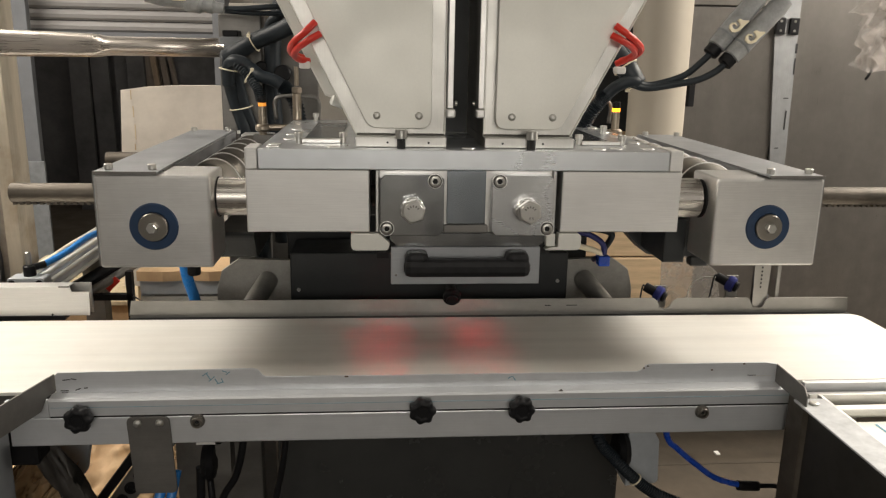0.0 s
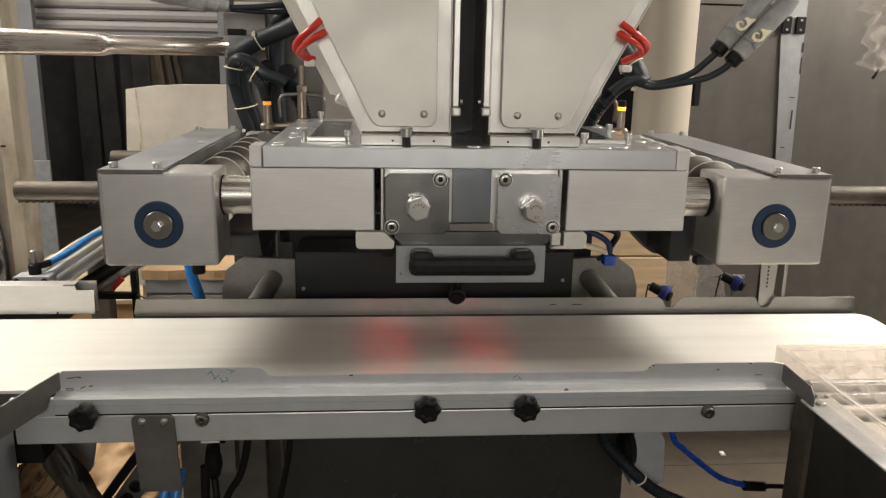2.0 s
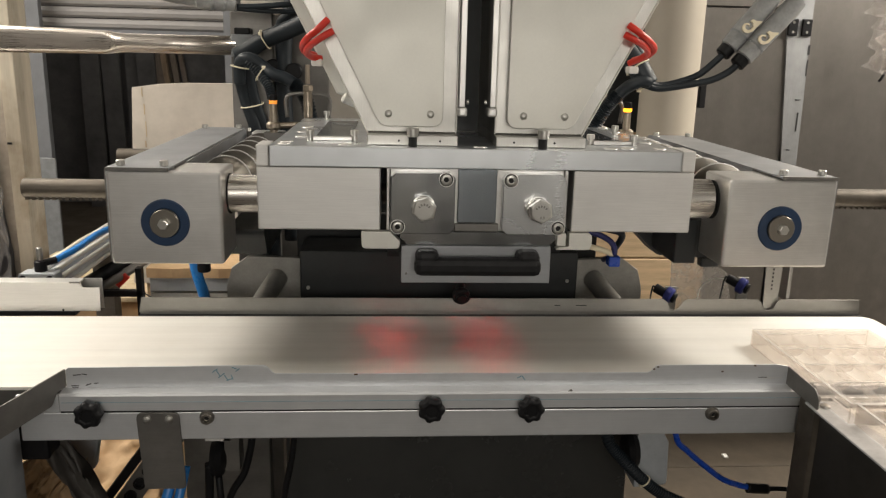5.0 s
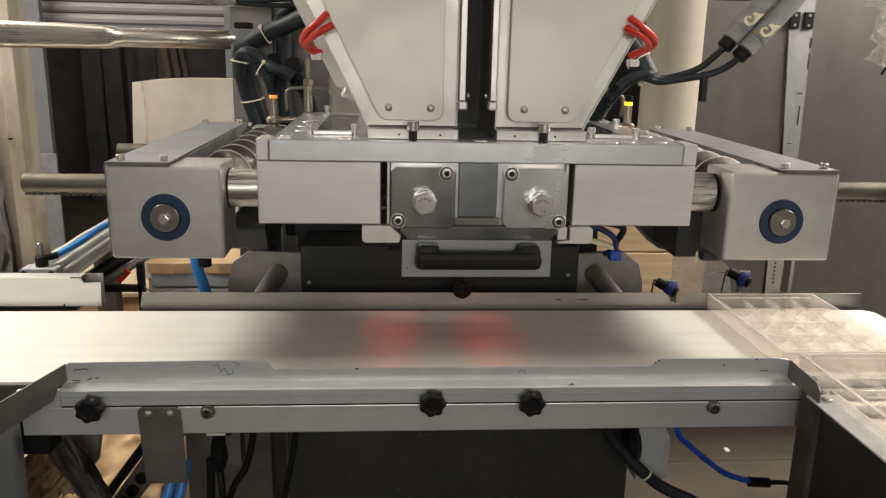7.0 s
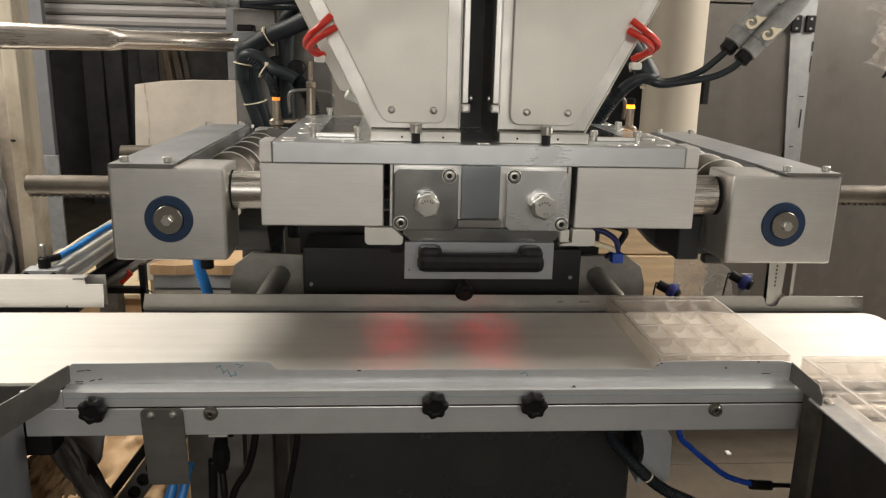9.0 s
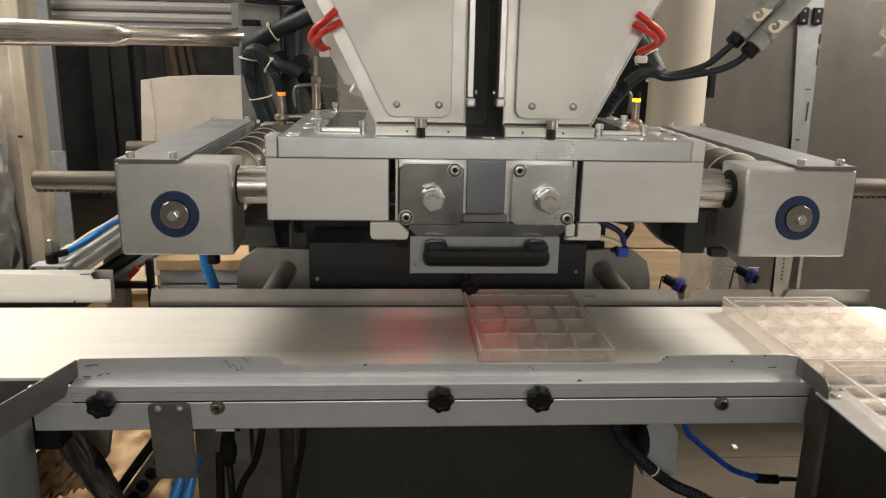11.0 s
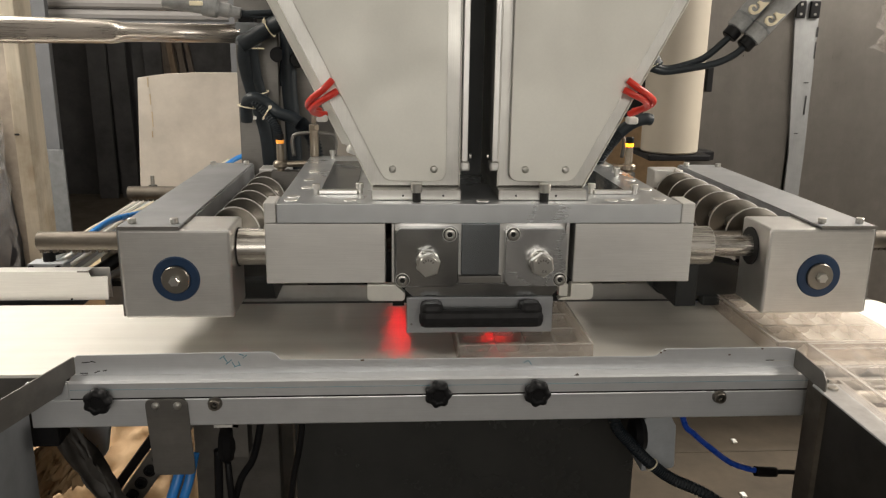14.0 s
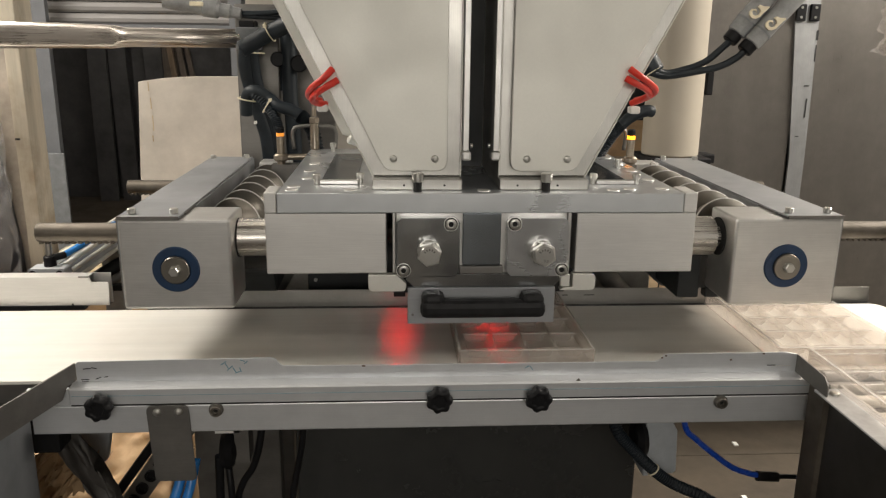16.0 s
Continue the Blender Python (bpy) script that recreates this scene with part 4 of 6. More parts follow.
part("lip_slit", box(0.468, 0.500, -0.0022, -0.0014, 0.9085, 0.9095), STEEL_BRIGHT, rail)
part("lip_slit", box(0.460, 0.474, -0.0023, -0.0015, 0.9098, 0.9108), MARKER, rail)
turn = Matrix.Translation((-0.6475, 0.0, 0.0)) @ Matrix.Rotation(radians(-15), 4, "Z")
bm = bmesh.new()
add_prism(bm, [(0.003, 0.9275), (-0.62, 0.9275), (-0.62, 0.902), (0.003, 0.899)], "x", -0.0025, 0.0)
bmesh.ops.transform(bm, matrix=turn, verts=bm.verts)
part("entry_wing", bm, STEEL_DARK, rail)
bm = bmesh.new()
add_prism(bm, [(-0.012, 0.9015), (-0.62, 0.9040), (-0.62, 0.8800), (-0.03, 0.880)], "x", -0.024, -0.003)
bmesh.ops.transform(bm, matrix=turn, verts=bm.verts)
part("entry_wing_foot", bm, STEEL_DARK, rail)


def star_knob(x, z, r=0.0202):
    bm = bmesh.new()
    n = 56
    rings = []
    for d, k in ((0.0, 0.82), (-0.004, 0.98), (-0.012, 1.0), (-0.0165, 0.93), (-0.0185, 0.72), (-0.0185, 0.5), (-0.0165, 0.44)):
        rings.append([bm.verts.new((x + math.cos(a) * r * k * (1 + 0.085 * math.cos(7 * a)), -0.0285 + d, z + math.sin(a) * r * k * (1 + 0.085 * math.cos(7 * a)))) for a in [2 * math.pi * i / n + 0.3 for i in range(n)]])
    for A, B in zip(rings, rings[1:]):
        for i in range(n):
            f = bm.faces.new((A[i], A[(i + 1) % n], B[(i + 1) % n], B[i]))
            f.smooth = True
    bm.faces.new(rings[0]), bm.faces.new(rings[-1])
    bmesh.ops.recalc_face_normals(bm, faces=bm.faces)
    add_cyl(bm, (x, -0.0195, z), (x, -0.030, z), 0.011, 16)
    return bm


for kx, kz in ((-0.602, 0.8705), (-0.081, 0.8745), (0.0762, 0.8735)):
    part("star_knob", star_knob(kx, kz), BLACK, rail, "black star-grip knob", at=(kx, -0.03, kz))
for bx, bz in ((-0.430, 0.8565), (0.3795, 0.8555)):
    bm = bmesh.new()
    add_cyl(bm, (bx, -0.0195, bz), (bx, -0.0215, bz), 0.0115, 24)
    part("washer", bm, STEEL_DARK, rail)
    part("socket_screw", socket_screw((bx, -0.0212, bz), (0, -1, 0), 0.0092, 0.009), FLIGHT, rail)
    part("socket", add_hex(bmesh.new(), (bx, -0.0245, bz), (0, -1, 0), 0.0064, 0.0006, 0.2), GAP, rail)
hang = part("hanging_plate", prism(round_outline([(-0.531, 0.735), (-0.467, 0.735), (-0.472, 0.866), (-0.537, 0.866)], [0.008, 0.008, 0.011, 0.011]), "y", -0.0245, -0.0205, 0.0006), STEEL_DARK, rail, "grey hanging plate with two screws")
for bx in (-0.520, -0.487):
    bm = bmesh.new()
    add_lathe(bm, (bx, -0.0245, 0.8555), (bx, -0.0300, 0.8555), [(0, 0.0065), (0.003, 0.006), (0.0055, 0.0025)], 16)
    part("screw", bm, BOLT, hang)


def ink_bars(name, bars, y, parent, mat=INK):
    """Small strokes of ink: x, z, length, turn in degrees."""
    for x, z, n, a in bars:
        bm = bmesh.new()
        add_box(bm, -n / 2, n / 2, -0.0002, 0.0002, -0.0007, 0.0007, 0, Matrix.Translation((x, y, z)) @ Matrix.Rotation(radians(-a), 4, "Y"))
        part(name, bm, mat, parent)


ink_bars("ink_mark", ((-0.419, 0.926, 0.010, 35), (-0.414, 0.922, 0.011, -60), (-0.409, 0.918, 0.012, 40), (-0.402, 0.914, 0.010, -60), (-0.397, 0.911, 0.010, 20), (-0.393, 0.915, 0.008, -70), (-0.389, 0.930, 0.008, -20), (-0.384, 0.927, 0.008, 40), (0.062, 0.913, 0.008, 30), (0.069, 0.911, 0.009, -55)), -0.0018, rail)
ink_bars("scuff", ((-0.628, 0.920, 0.012, 5), (-0.617, 0.921, 0.008, -10), (-0.632, 0.902, 0.012, 0), (-0.612, 0.904, 0.009, 20), (-0.632, 0.8985, 0.010, 0), (-0.60, 0.906, 0.006, 10)), -0.0019, rail, MARKER)
for rx, rz, rw in ((0.283, 0.9255, 0.0015), (0.289, 0.9290, 0.002), (0.452, 0.9305, 0.002), (0.398, 0.9205, 0.002), (-0.20, 0.9185, 0.003)):
    part("rust_spot", prism(rounded(rx - rw, rx + rw, rz - 0.0012, rz + 0.0012, 0.001), "y", -0.0019, -0.0014), RUST, rail)
bm = bmesh.new()
add_box(bm, -0.005, 0.005, -0.0003, 0.0003, -0.0025, 0.0025, 0, Matrix.Translation((0.141, -0.0190, 0.8945)) @ Matrix.Rotation(radians(-40), 4, "Y"))
part("chip", bm, STEEL_DARK, rail)

# guide rail behind the belt
back = thing("back_guide_rail", (0.1, 0.356, 0.90), "plain steel guide rail along the belt", "guide rail")
pts = [(-0.642, 0.9015), (-0.636, 0.9325), (0.422, 0.9315), (0.432, 0.925), (0.438, 0.911), (0.446, 0.907), (0.457, 0.911), (0.466, 0.925), (0.474, 0.931), (0.626, 0.931), (0.634, 0.925), (0.640, 0.911), (0.650, 0.907), (0.662, 0.911), (0.668, 0.925), (0.676, 0.931), (0.848, 0.930), (0.852, 0.9015)]
part("guide_strip", prism(pts, "y", 0.3545, 0.3565, 0.0004), GUIDE, back)
part("strip_foot", box(-0.640, 0.850, 0.3548, 0.3562, 0.895, 0.9015), GUIDE, back)
# Black strip paints the shaded gap between belt and rail
part("shaded_gap_strip", box(-0.640, 0.852, 0.3375, 0.362, 0.888, 0.8975), BLACK, back)
part("support", box(-0.60, 0.80, 0.3575, 0.375, 0.860, 0.900), STEEL_DARK, back)
for x in (-0.3, 0.1, 0.84):
    part("post", box(x - 0.015, x + 0.015, 0.375, 0.40, 0.0, 0.895), STEEL_DARK, back)
for hx in (0.20, 0.245, 0.255):
    part("slot", box(hx - 0.006, hx + 0.006, 0.3538, 0.3546, 0.9165, 0.918), MARKER, back)

# hollow section at the belt's far end
guide = thing("side_guide", (-0.9, 0.37, 0.90), "pale folded steel channel beside the belt", "guide rail")
part("channel", prism(round_outline([(-1.9, 0.903), (-1.9, 0.962), (-0.752, 0.962), (-0.748, 0.951), (-0.715, 0.951), (-0.717, 0.903)], [0, 0, 0.001, 0.001, 0.002, 0.001]), "y", 0.356, 0.359, 0.0005), STEEL_BRIGHT, guide)
part("channel_top", box(-1.9, -0.755, 0.359, 0.385, 0.9595, 0.962), STEEL_BRIGHT, guide)
part("channel_back", box(-1.9, -0.72, 0.385, 0.388, 0.90, 0.962), STEEL, guide)
part("notch", box(-0.772, -0.752, 0.3545, 0.3562, 0.9605, 0.9635), STEEL_DARK, guide)
# Black strip paints the shadow along the channel's bottom edge
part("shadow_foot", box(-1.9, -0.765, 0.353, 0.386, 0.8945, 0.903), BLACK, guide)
part("rivet", cyl((-0.788, 0.356, 0.9055), (-0.788, 0.3545, 0.9055), 0.002, 8), MARKER, guide)
for x in (-1.6, -1.0):
    part("post", box(x - 0.015, x + 0.015, 0.388, 0.41, 0.0, 0.95), STEEL_DARK, guide)

# crosswise infeed on the right
infeed = thing("infeed_conveyor", (0.65, -0.9, 0.0), "crosswise infeed track with grey steel side panels", "conveyor")
bm = bmesh.new()
add_prism(bm, round_outline([(0.505, -0.068), (0.556, -0.068), (0.556, -2.9), (0.505, -2.9)], [0.004, 0.004, 0, 0]), "z", 0.8945, 0.8975, 0.0005)
part("slide_strip", bm, STRIP, infeed, "grey slide strip with a screw")
bm = bmesh.new()
add_lathe(bm, (0.528, -0.088, 0.8975), (0.528, -0.088, 0.9015), [(0, 0.008), (0.003, 0.0075), (0.004, 0.005)], 16)
part("screw", bm, BOLT, infeed)
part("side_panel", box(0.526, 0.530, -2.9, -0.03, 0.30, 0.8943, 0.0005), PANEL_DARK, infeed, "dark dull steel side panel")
part("corner_fold", prism(round_outline([(0.519, -0.03), (0.519, -0.078), (0.5258, -0.082), (0.5258, -0.03)], [0.004, 0.004, 0, 0]), "z", 0.30, 0.8935), TARNISH, infeed, "dull folded corner strip")
part("inner_strip", box(0.556, 0.561, -2.9, -0.05, 0.870, 0.8965), STEEL_BRIGHT, infeed)
part("cross_bar", cyl((0.56, -0.055, 0.868), (1.0, -0.055, 0.868), 0.010, 16), STEEL_MATT, infeed)
part("track_bed", box(0.561, 0.93, -2.9, -0.07, 0.848, 0.856), BELT, infeed, "white slide bed")
part("bed_line", box(0.640, 0.644, -2.9, -0.08, 0.8562, 0.8568), INK, infeed)
part("outer_strip", box(0.745, 0.80, -2.9, -0.068, 0.8945, 0.8975), RAIL, infeed)
part("outer_panel", box(0.796, 0.80, -2.9, -0.03, 0.30, 0.8943), STEEL_DARK, infeed)
part("front_bar", box(0.555, 0.93, -0.030, -0.018, 0.862, 0.886, 0.001), STEEL, infeed)
for y in (-2.7, -1.4, -0.2):
    for x in (0.53, 0.78):
        part("leg", box(x - 0.015, x + 0.015, y - 0.015, y + 0.015, 0.0, 0.31), STEEL_DARK, infeed)

# panel at the left end of the front rail
endp = thing("end_panel", (-0.69, -0.1, 0.0), "grey steel end panel with a round hole", "machine panel")
part("panel", prism([(-0.022, 0.876), (-0.022, 0.30), (-0.60, 0.30), (-0.60, 0.876)], "x", -0.7185, -0.7135, 0.0005), PANEL, endp)
part("front_panel", box(-0.85, -0.7185, -0.065, -0.060, 0.62, 0.874, 0.001), PANEL, endp)
part("seam", box(-0.85, -0.7185, -0.0655, -0.0648, 0.742, 0.744), MARKER, endp)
part("hole", cyl((-0.738, -0.0655, 0.842), (-0.738, -0.0665, 0.842), 0.008, 16), GAP, endp)
part("foot", box(-0.72, -0.70, -0.55, -0.03, 0.0, 0.30), PANEL, endp)

# ---- under the belt ----
under = thing("drive_cabinet", (0, 0.3, 0), "dark glossy cabinet below the belt with a marker scrawl", "cabinet")
part("shell", box(-0.345, 0.338, 0.24, 0.43, 0.05, 0.80, 0.006), CABINET_DARK, under)
part("plinth", box(-0.33, 0.285, 0.26, 0.41, 0.0, 0.05), BLACK, under)
ink_bars("marker_stroke", ((0.006, 0.561, 0.018, 80), (0.014, 0.560, 0.018, -50), (0.022, 0.562, 0.018, 80), (0.034, 0.560, 0.012, 10), (0.046, 0.561, 0.014, 70), (0.058, 0.562, 0.014, -20), (0.115, 0.560, 0.026, 75)), 0.2395, under, MARKER)
hang_knob = thing("belt_tensioner", (0.31, 0.12, 0.70), "grey tensioner block with a black knob below the belt", "tensioner")
part("block", prism(round_outline([(0.300, 0.768), (0.345, 0.767), (0.358, 0.745), (0.362, 0.66), (0.300, 0.655)], [0.002, 0.004, 0.01, 0.01, 0.002]), "y", 0.09, 0.15, 0.002), GREY_LIGHT, hang_knob)
part("hanger", box(0.325, 0.345, 0.10, 0.14, 0.765, 0.85), STEEL_DARK, hang_knob)
bm = bmesh.new()
add_lathe(bm, (0.279, 0.10, 0.725), (0.305, 0.10, 0.725), [(0, 0.010), (0.002, 0.030), (0.012, 0.036), (0.022, 0.030), (0.026, 0.012)], 14)
part("hand_wheel", bm, BLACK, hang_knob)
kn = thing("belt_tensioner", (-0.44, 0.12, 0.70), "grey tensioner with a black knob below the belt", "tensioner")
bm = bmesh.new()
add_lathe(bm, (-0.455, 0.10, 0.722), (-0.427, 0.10, 0.722), [(0, 0.010), (0.002, 0.030), (0.012, 0.036), (0.022, 0.030), (0.028, 0.012)], 14)
part("hand_wheel", bm, BLACK, kn)
part("hanger", box(-0.43, -0.405, 0.09, 0.13, 0.70, 0.85), STEEL_DARK, kn)
part("clip", box(-0.462, -0.42, 0.09, 0.13, 0.757, 0.765), WHITE, kn)


def cable(name, pts, r, mat, label, cat="cable", n=8, ripple=0.0):
    return single(name, tube(pts, r, 12, n, ripple), mat, label, cat)


cable("cable", [(0.215, 0.06, 0.85), (0.232, 0.05, 0.775), (0.262, 0.05, 0.735), (0.304, 0.05, 0.692), (0.345, 0.05, 0.662), (0.42, 0.06, 0.62), (0.55, 0.08, 0.52)], 0.0098, RUBBER, "thick ribbed black cable with a tie hanging below the belt", "cable", 8, 0.12)
single("cable_tie", tube([(0.304 + 0.0112 * math.cos(a) * 0.72, 0.05 + 0.0112 * math.sin(a), 0.692 + 0.0112 * math.cos(a) * 0.69) for a in [math.pi * k / 6 for k in range(13)]], 0.0016, 8, 3), IVORY, "pale cable tie round the black cable", "cable tie")
cable("cable", [(0.36, 0.10, 0.85), (0.374, 0.10, 0.752), (0.398, 0.10, 0.722), (0.433, 0.10, 0.692), (0.47, 0.10, 0.664), (0.502, 0.10, 0.651), (0.527, 0.10, 0.645)], 0.0055, DEEP_BLUE, "bright blue air hose bending below the belt", "hose")
cable("cable", [(0.520, 0.10, 0.6445), (0.535, 0.10, 0.643), (0.560, 0.10, 0.6415)], 0.0095, BLACK, "black plug on the blue hose", "connector", 4)
cable("cable", [(0.558, 0.10, 0.6415), (0.59, 0.10, 0.641), (0.70, 0.10, 0.63)], 0.0045, RUBBER, "thin dark cable from the plug", "cable", 4)
for pts, r in ((((-0.375, 0.1, 0.84), (-0.385, 0.1, 0.75), (-0.40, 0.1, 0.69), (-0.425, 0.1, 0.645), (-0.45, 0.1, 0.55)), 0.0065), (((-0.308, 0.1, 0.84), (-0.313, 0.1, 0.745), (-0.322, 0.1, 0.69), (-0.332, 0.1, 0.64), (-0.35, 0.1, 0.5)), 0.006), (((-0.455, 0.08, 0.72), (-0.457, 0.08, 0.66), (-0.46, 0.08, 0.60), (-0.47, 0.08, 0.45)), 0.0075), (((-0.442, 0.09, 0.69), (-0.438, 0.08, 0.66), (-0.436, 0.08, 0.60), (-0.43, 0.08, 0.45)), 0.006)):
    cable("cable", pts, r, BLACK, "black cable hanging below the belt")
cable("cable", [(-0.478, 0.02, 0.75), (-0.485, 0.0, 0.71), (-0.494, -0.01, 0.68), (-0.51, -0.02, 0.62)], 0.0078, BLUE_TUBE, "bright blue hose below the hanging plate", "hose")
cable("cable", [(-0.495, 0.02, 0.75), (-0.504, 0.0, 0.71), (-0.514, -0.01, 0.68), (-0.532, -0.02, 0.62)], 0.0085, BLUE_TUBE, "bright blue hose below the hanging plate", "hose")

# junk below, left
def leaning(name, a, b, w, d, mat, label, cat, bevel=0.002):
    """A flat bar from a to b, w wide and d deep."""
    a, b = Vector(a), Vector(b)
    n = (b - a).length
    bm = bmesh.new()
    ang = math.atan2(b.x - a.x, b.z - a.z)
    add_box(bm, -w / 2, w / 2, -d / 2, d / 2, 0, n, bevel, Matrix.Translation(a) @ Matrix.Rotation(ang, 4, "Y"))
    return single(name, bm, mat, label, cat)


crate = thing("slotted_bar", (-0.97, 0.30, 0.0), "black slotted bar with round holes leaning below the belt", "bracket")
m = Matrix.Translation((-1.04, 0.30, 0.0)) @ Matrix.Rotation(math.atan2(0.465, 0.66), 4, "Y")
bm = bmesh.new()
add_box(bm, -0.022, 0.022, -0.010, 0.010, 0.0, 0.815, 0.003, m)
part("bar", bm, STEEL_DARK, crate)
for i in range(5):
    bm = bmesh.new()
    zz = 0.755 - i * 0.034
    add_lathe(bm, m @ Vector((0, -0.0102, zz)), m @ Vector((0, -0.018, zz)), [(0, 0.0125), (0.006, 0.0125), (0.0068, 0.0115), (0.0068, 0.0078), (0.001, 0.0072)], 18)
    part("ring", bm, BLACK, crate)
leaning("rod", (-1.10, 0.25, 0.0), (-0.485, 0.25, 0.84), 0.018, 0.018, BLACK, "black rod leaning below the belt", "rod", 0.006)
flap = prism(round_outline([(-0.81, 0.846), (-0.69, 0.846), (-0.715, 0.66), (-0.728, 0.592), (-0.770, 0.588), (-0.792, 0.65)], [0, 0, 0.02, 0.02, 0.02, 0.02]), "y", 0.285, 0.305, 0.004)
single("rubber_flap", flap, GREY_LIGHT, "dark grey rubber flap hanging below the conveyor", "flap")
blk = thing("bearing_block", (-0.70, 0.02, 0.78), "black bearing block at the end of the beam", "bearing")
part("block", box(-0.738, -0.684, 0.002, 0.05, 0.772, 0.845, 0.006), BLACK, blk)
carton = thing("cardboard_box", (-1.05, 0.9, 0.0), "open crumpled brown cardboard box below the belt", "cardboard box")
part("body", box(-1.35, -0.74, 0.52, 1.25, 0.0, 0.30, 0.006), CARD, carton)
bm = bmesh.new()
g = [[bm.verts.new((-1.37 + 0.66 * i / 14, 0.49 + 0.78 * j / 14, 0.325 + 0.05 * noise.fractal(Vector((i * 0.35, j * 0.35, 4.0)), 0.9, 2.0, 3))) for j in range(15)] for i in range(15)]
for i in range(14):
    for j in range(14):
        bm.faces.new((g[i][j], g[i + 1][j], g[i + 1][j + 1], g[i][j + 1]))
flapo = part("flap", bm, CARD, carton)
flapo.modifiers.new("thickness", "SOLIDIFY").thickness = 0.004
# Tan box stands in for a bright patch of floor on the left
carton2 = thing("bright_floor_box", (-1.15, 1.75, 0.0), "low tan box standing in for bright floor behind the machine", "box")
part("body", box(-1.55, -0.88, 1.58, 2.20, 0.0, 0.53, 0.004), CARD, carton2)
part("lid", box(-1.57, -0.86, 1.56, 2.22, 0.53, 0.548, 0.003), PALE_WOOD, carton2)


def crumple(nx, nz, w, h, amp, seed):
    bm = bmesh.new()
    g = [[None] * (nz + 1) for _ in range(nx + 1)]
    for i in range(nx + 1):
        for j in range(nz + 1):
            u, v = i / nx - 0.5, j / nz - 0.5
            p = Vector((u * 7 + seed, v * 7, seed * 1.7))
            d = noise.fractal(p, 0.8, 2.1, 4) * amp
            e = noise.fractal(p + Vector((9, 3, 1)), 0.8, 2.1, 3) * amp * 0.5
            g[i][j] = bm.verts.new((u * w + e, d, v * h + e * 0.6))
    for i in range(nx):
        for j in range(nz):
            bm.faces.new((g[i][j], g[i + 1][j], g[i + 1][j + 1], g[i][j + 1]))
    return bm


def sheet(name, bm, mat, m, label, cat):
    bmesh.ops.transform(bm, matrix=m, verts=bm.verts)
    ob = single(name, bm, mat, label, cat)
    for f in ob.data.polygons:
        f.use_smooth = True
    sol = ob.modifiers.new("thickness", "SOLIDIFY")
    sol.thickness = 0.0006
    return ob


sheet("strap", crumple(12, 50, 0.055, 0.66, 0.022, 11.0), CLOTH, Matrix.Translation((-0.665, 0.16, 0.56)) @ Matrix.Rotation(radians(-27), 4, "Y"), "crumpled dark grey rubber strap hanging below the belt", "strap")
sheet("kraft_paper", crumple(60, 60, 0.62, 0.62, 0.035, 5.0), CARD, Matrix.Translation((-0.99, 0.62, 0.48)) @ Matrix.Rotation(radians(-48), 4, "X"), "crumpled brown kraft paper thrown on the box", "paper")
sheet("plastic_bag", crumple(18, 18, 0.40, 0.30, 0.06, 2.0), FILM, Matrix.Translation((-1.05, 0.72, 0.385)) @ Matrix.Rotation(radians(78), 4, "X"), "crumpled clear plastic sheet lying on the box", "plastic sheet")
sheet("kraft_paper", crumple(24, 20, 0.17, 0.10, 0.05, 13.0), CARD, Matrix.Translation((-0.80, 0.20, 0.615)) @ Matrix.Rotation(radians(-35), 4, "Y"), "torn brown paper caught below the belt", "paper")
for i, (x, y) in enumerate(((1.10, 1.37), (0.98, 1.02), (1.33, 2.3), (0.72, 1.7))):
    single("paper_scrap", box(x - 0.008, x + 0.008, y - 0.012, y + 0.012, 0.0, 0.006, 0.001), WHITE, "small white scrap on the floor", "scrap", "scraps on the floor")

# ---- sensors behind the belt ----
def photo_sensor(x, y, z, yaw, label, nut=VIOLET):
    s = thing("photo_sensor", (x, y, z), label, "sensor", "photo sensors")
    d = Matrix.Rotation(radians(yaw), 3, "Z") @ Vector((0.0, -1.0, -0.36)).normalized()
    c = Vector((x, y, z))
    part("barrel", cyl(c - d * 0.030, c + d * 0.012, 0.0105, 18, 0.001), BLACK, s)
    bmh = bmesh.new()
    add_lathe(bmh, c - d * 0.004, c + d * 0.012, [(0, 0.0165), (0.003, 0.018), (0.013, 0.018), (0.016, 0.015)], 18)
    part("lock_nut", bmh, nut, s, "violet-blue lock nut" if nut is VIOLET else "black lock nut")
    part("lens", cyl(c + d * 0.012, c + d * 0.020, 0.0115, 18, 0.002), BLACK, s)
    if nut is VIOLET:
        part("bracket", box(x - 0.004, x + 0.022, y + 0.004, y + 0.010, 0.884, z + 0.016, 0.001), CLOUDY, s)
        part("stalk", box(x + 0.004, x + 0.018, 0.3745, y + 0.010, 0.878, 0.884), STEEL_DARK, s)
    part("cable", tube([c - d * 0.029, c - d * 0.036 + Vector((0, 0, -0.003)), c - d * 0.034 + Vector((0.0, 0.02, -0.06))], 0.0018, 8), RUBBER, s)
    return s


photo_sensor(0.459, 0.43, 0.918, 52, "blue and black photo sensor on a steel bracket behind the belt")
photo_sensor(0.620, 0.43, 0.940, 48, "blue and black photo sensor on a steel bracket behind the belt")
photo_sensor(-0.001, 0.347, 0.942, 0, "black photo sensor facing the belt", BLACK)
br = thing("upright_bracket", (0.655, 0.37, 0.905), "grey slotted steel bracket standing at the guide rail", "bracket")
part("arm", prism(round_outline([(0.638, 1.03), (0.676, 1.03), (0.672, 0.912), (0.662, 0.905), (0.650, 0.905), (0.642, 0.912)], [0.002, 0.002, 0.006, 0.006, 0.006, 0.006]), "y", 0.362, 0.366, 0.0005), GUIDE, br)
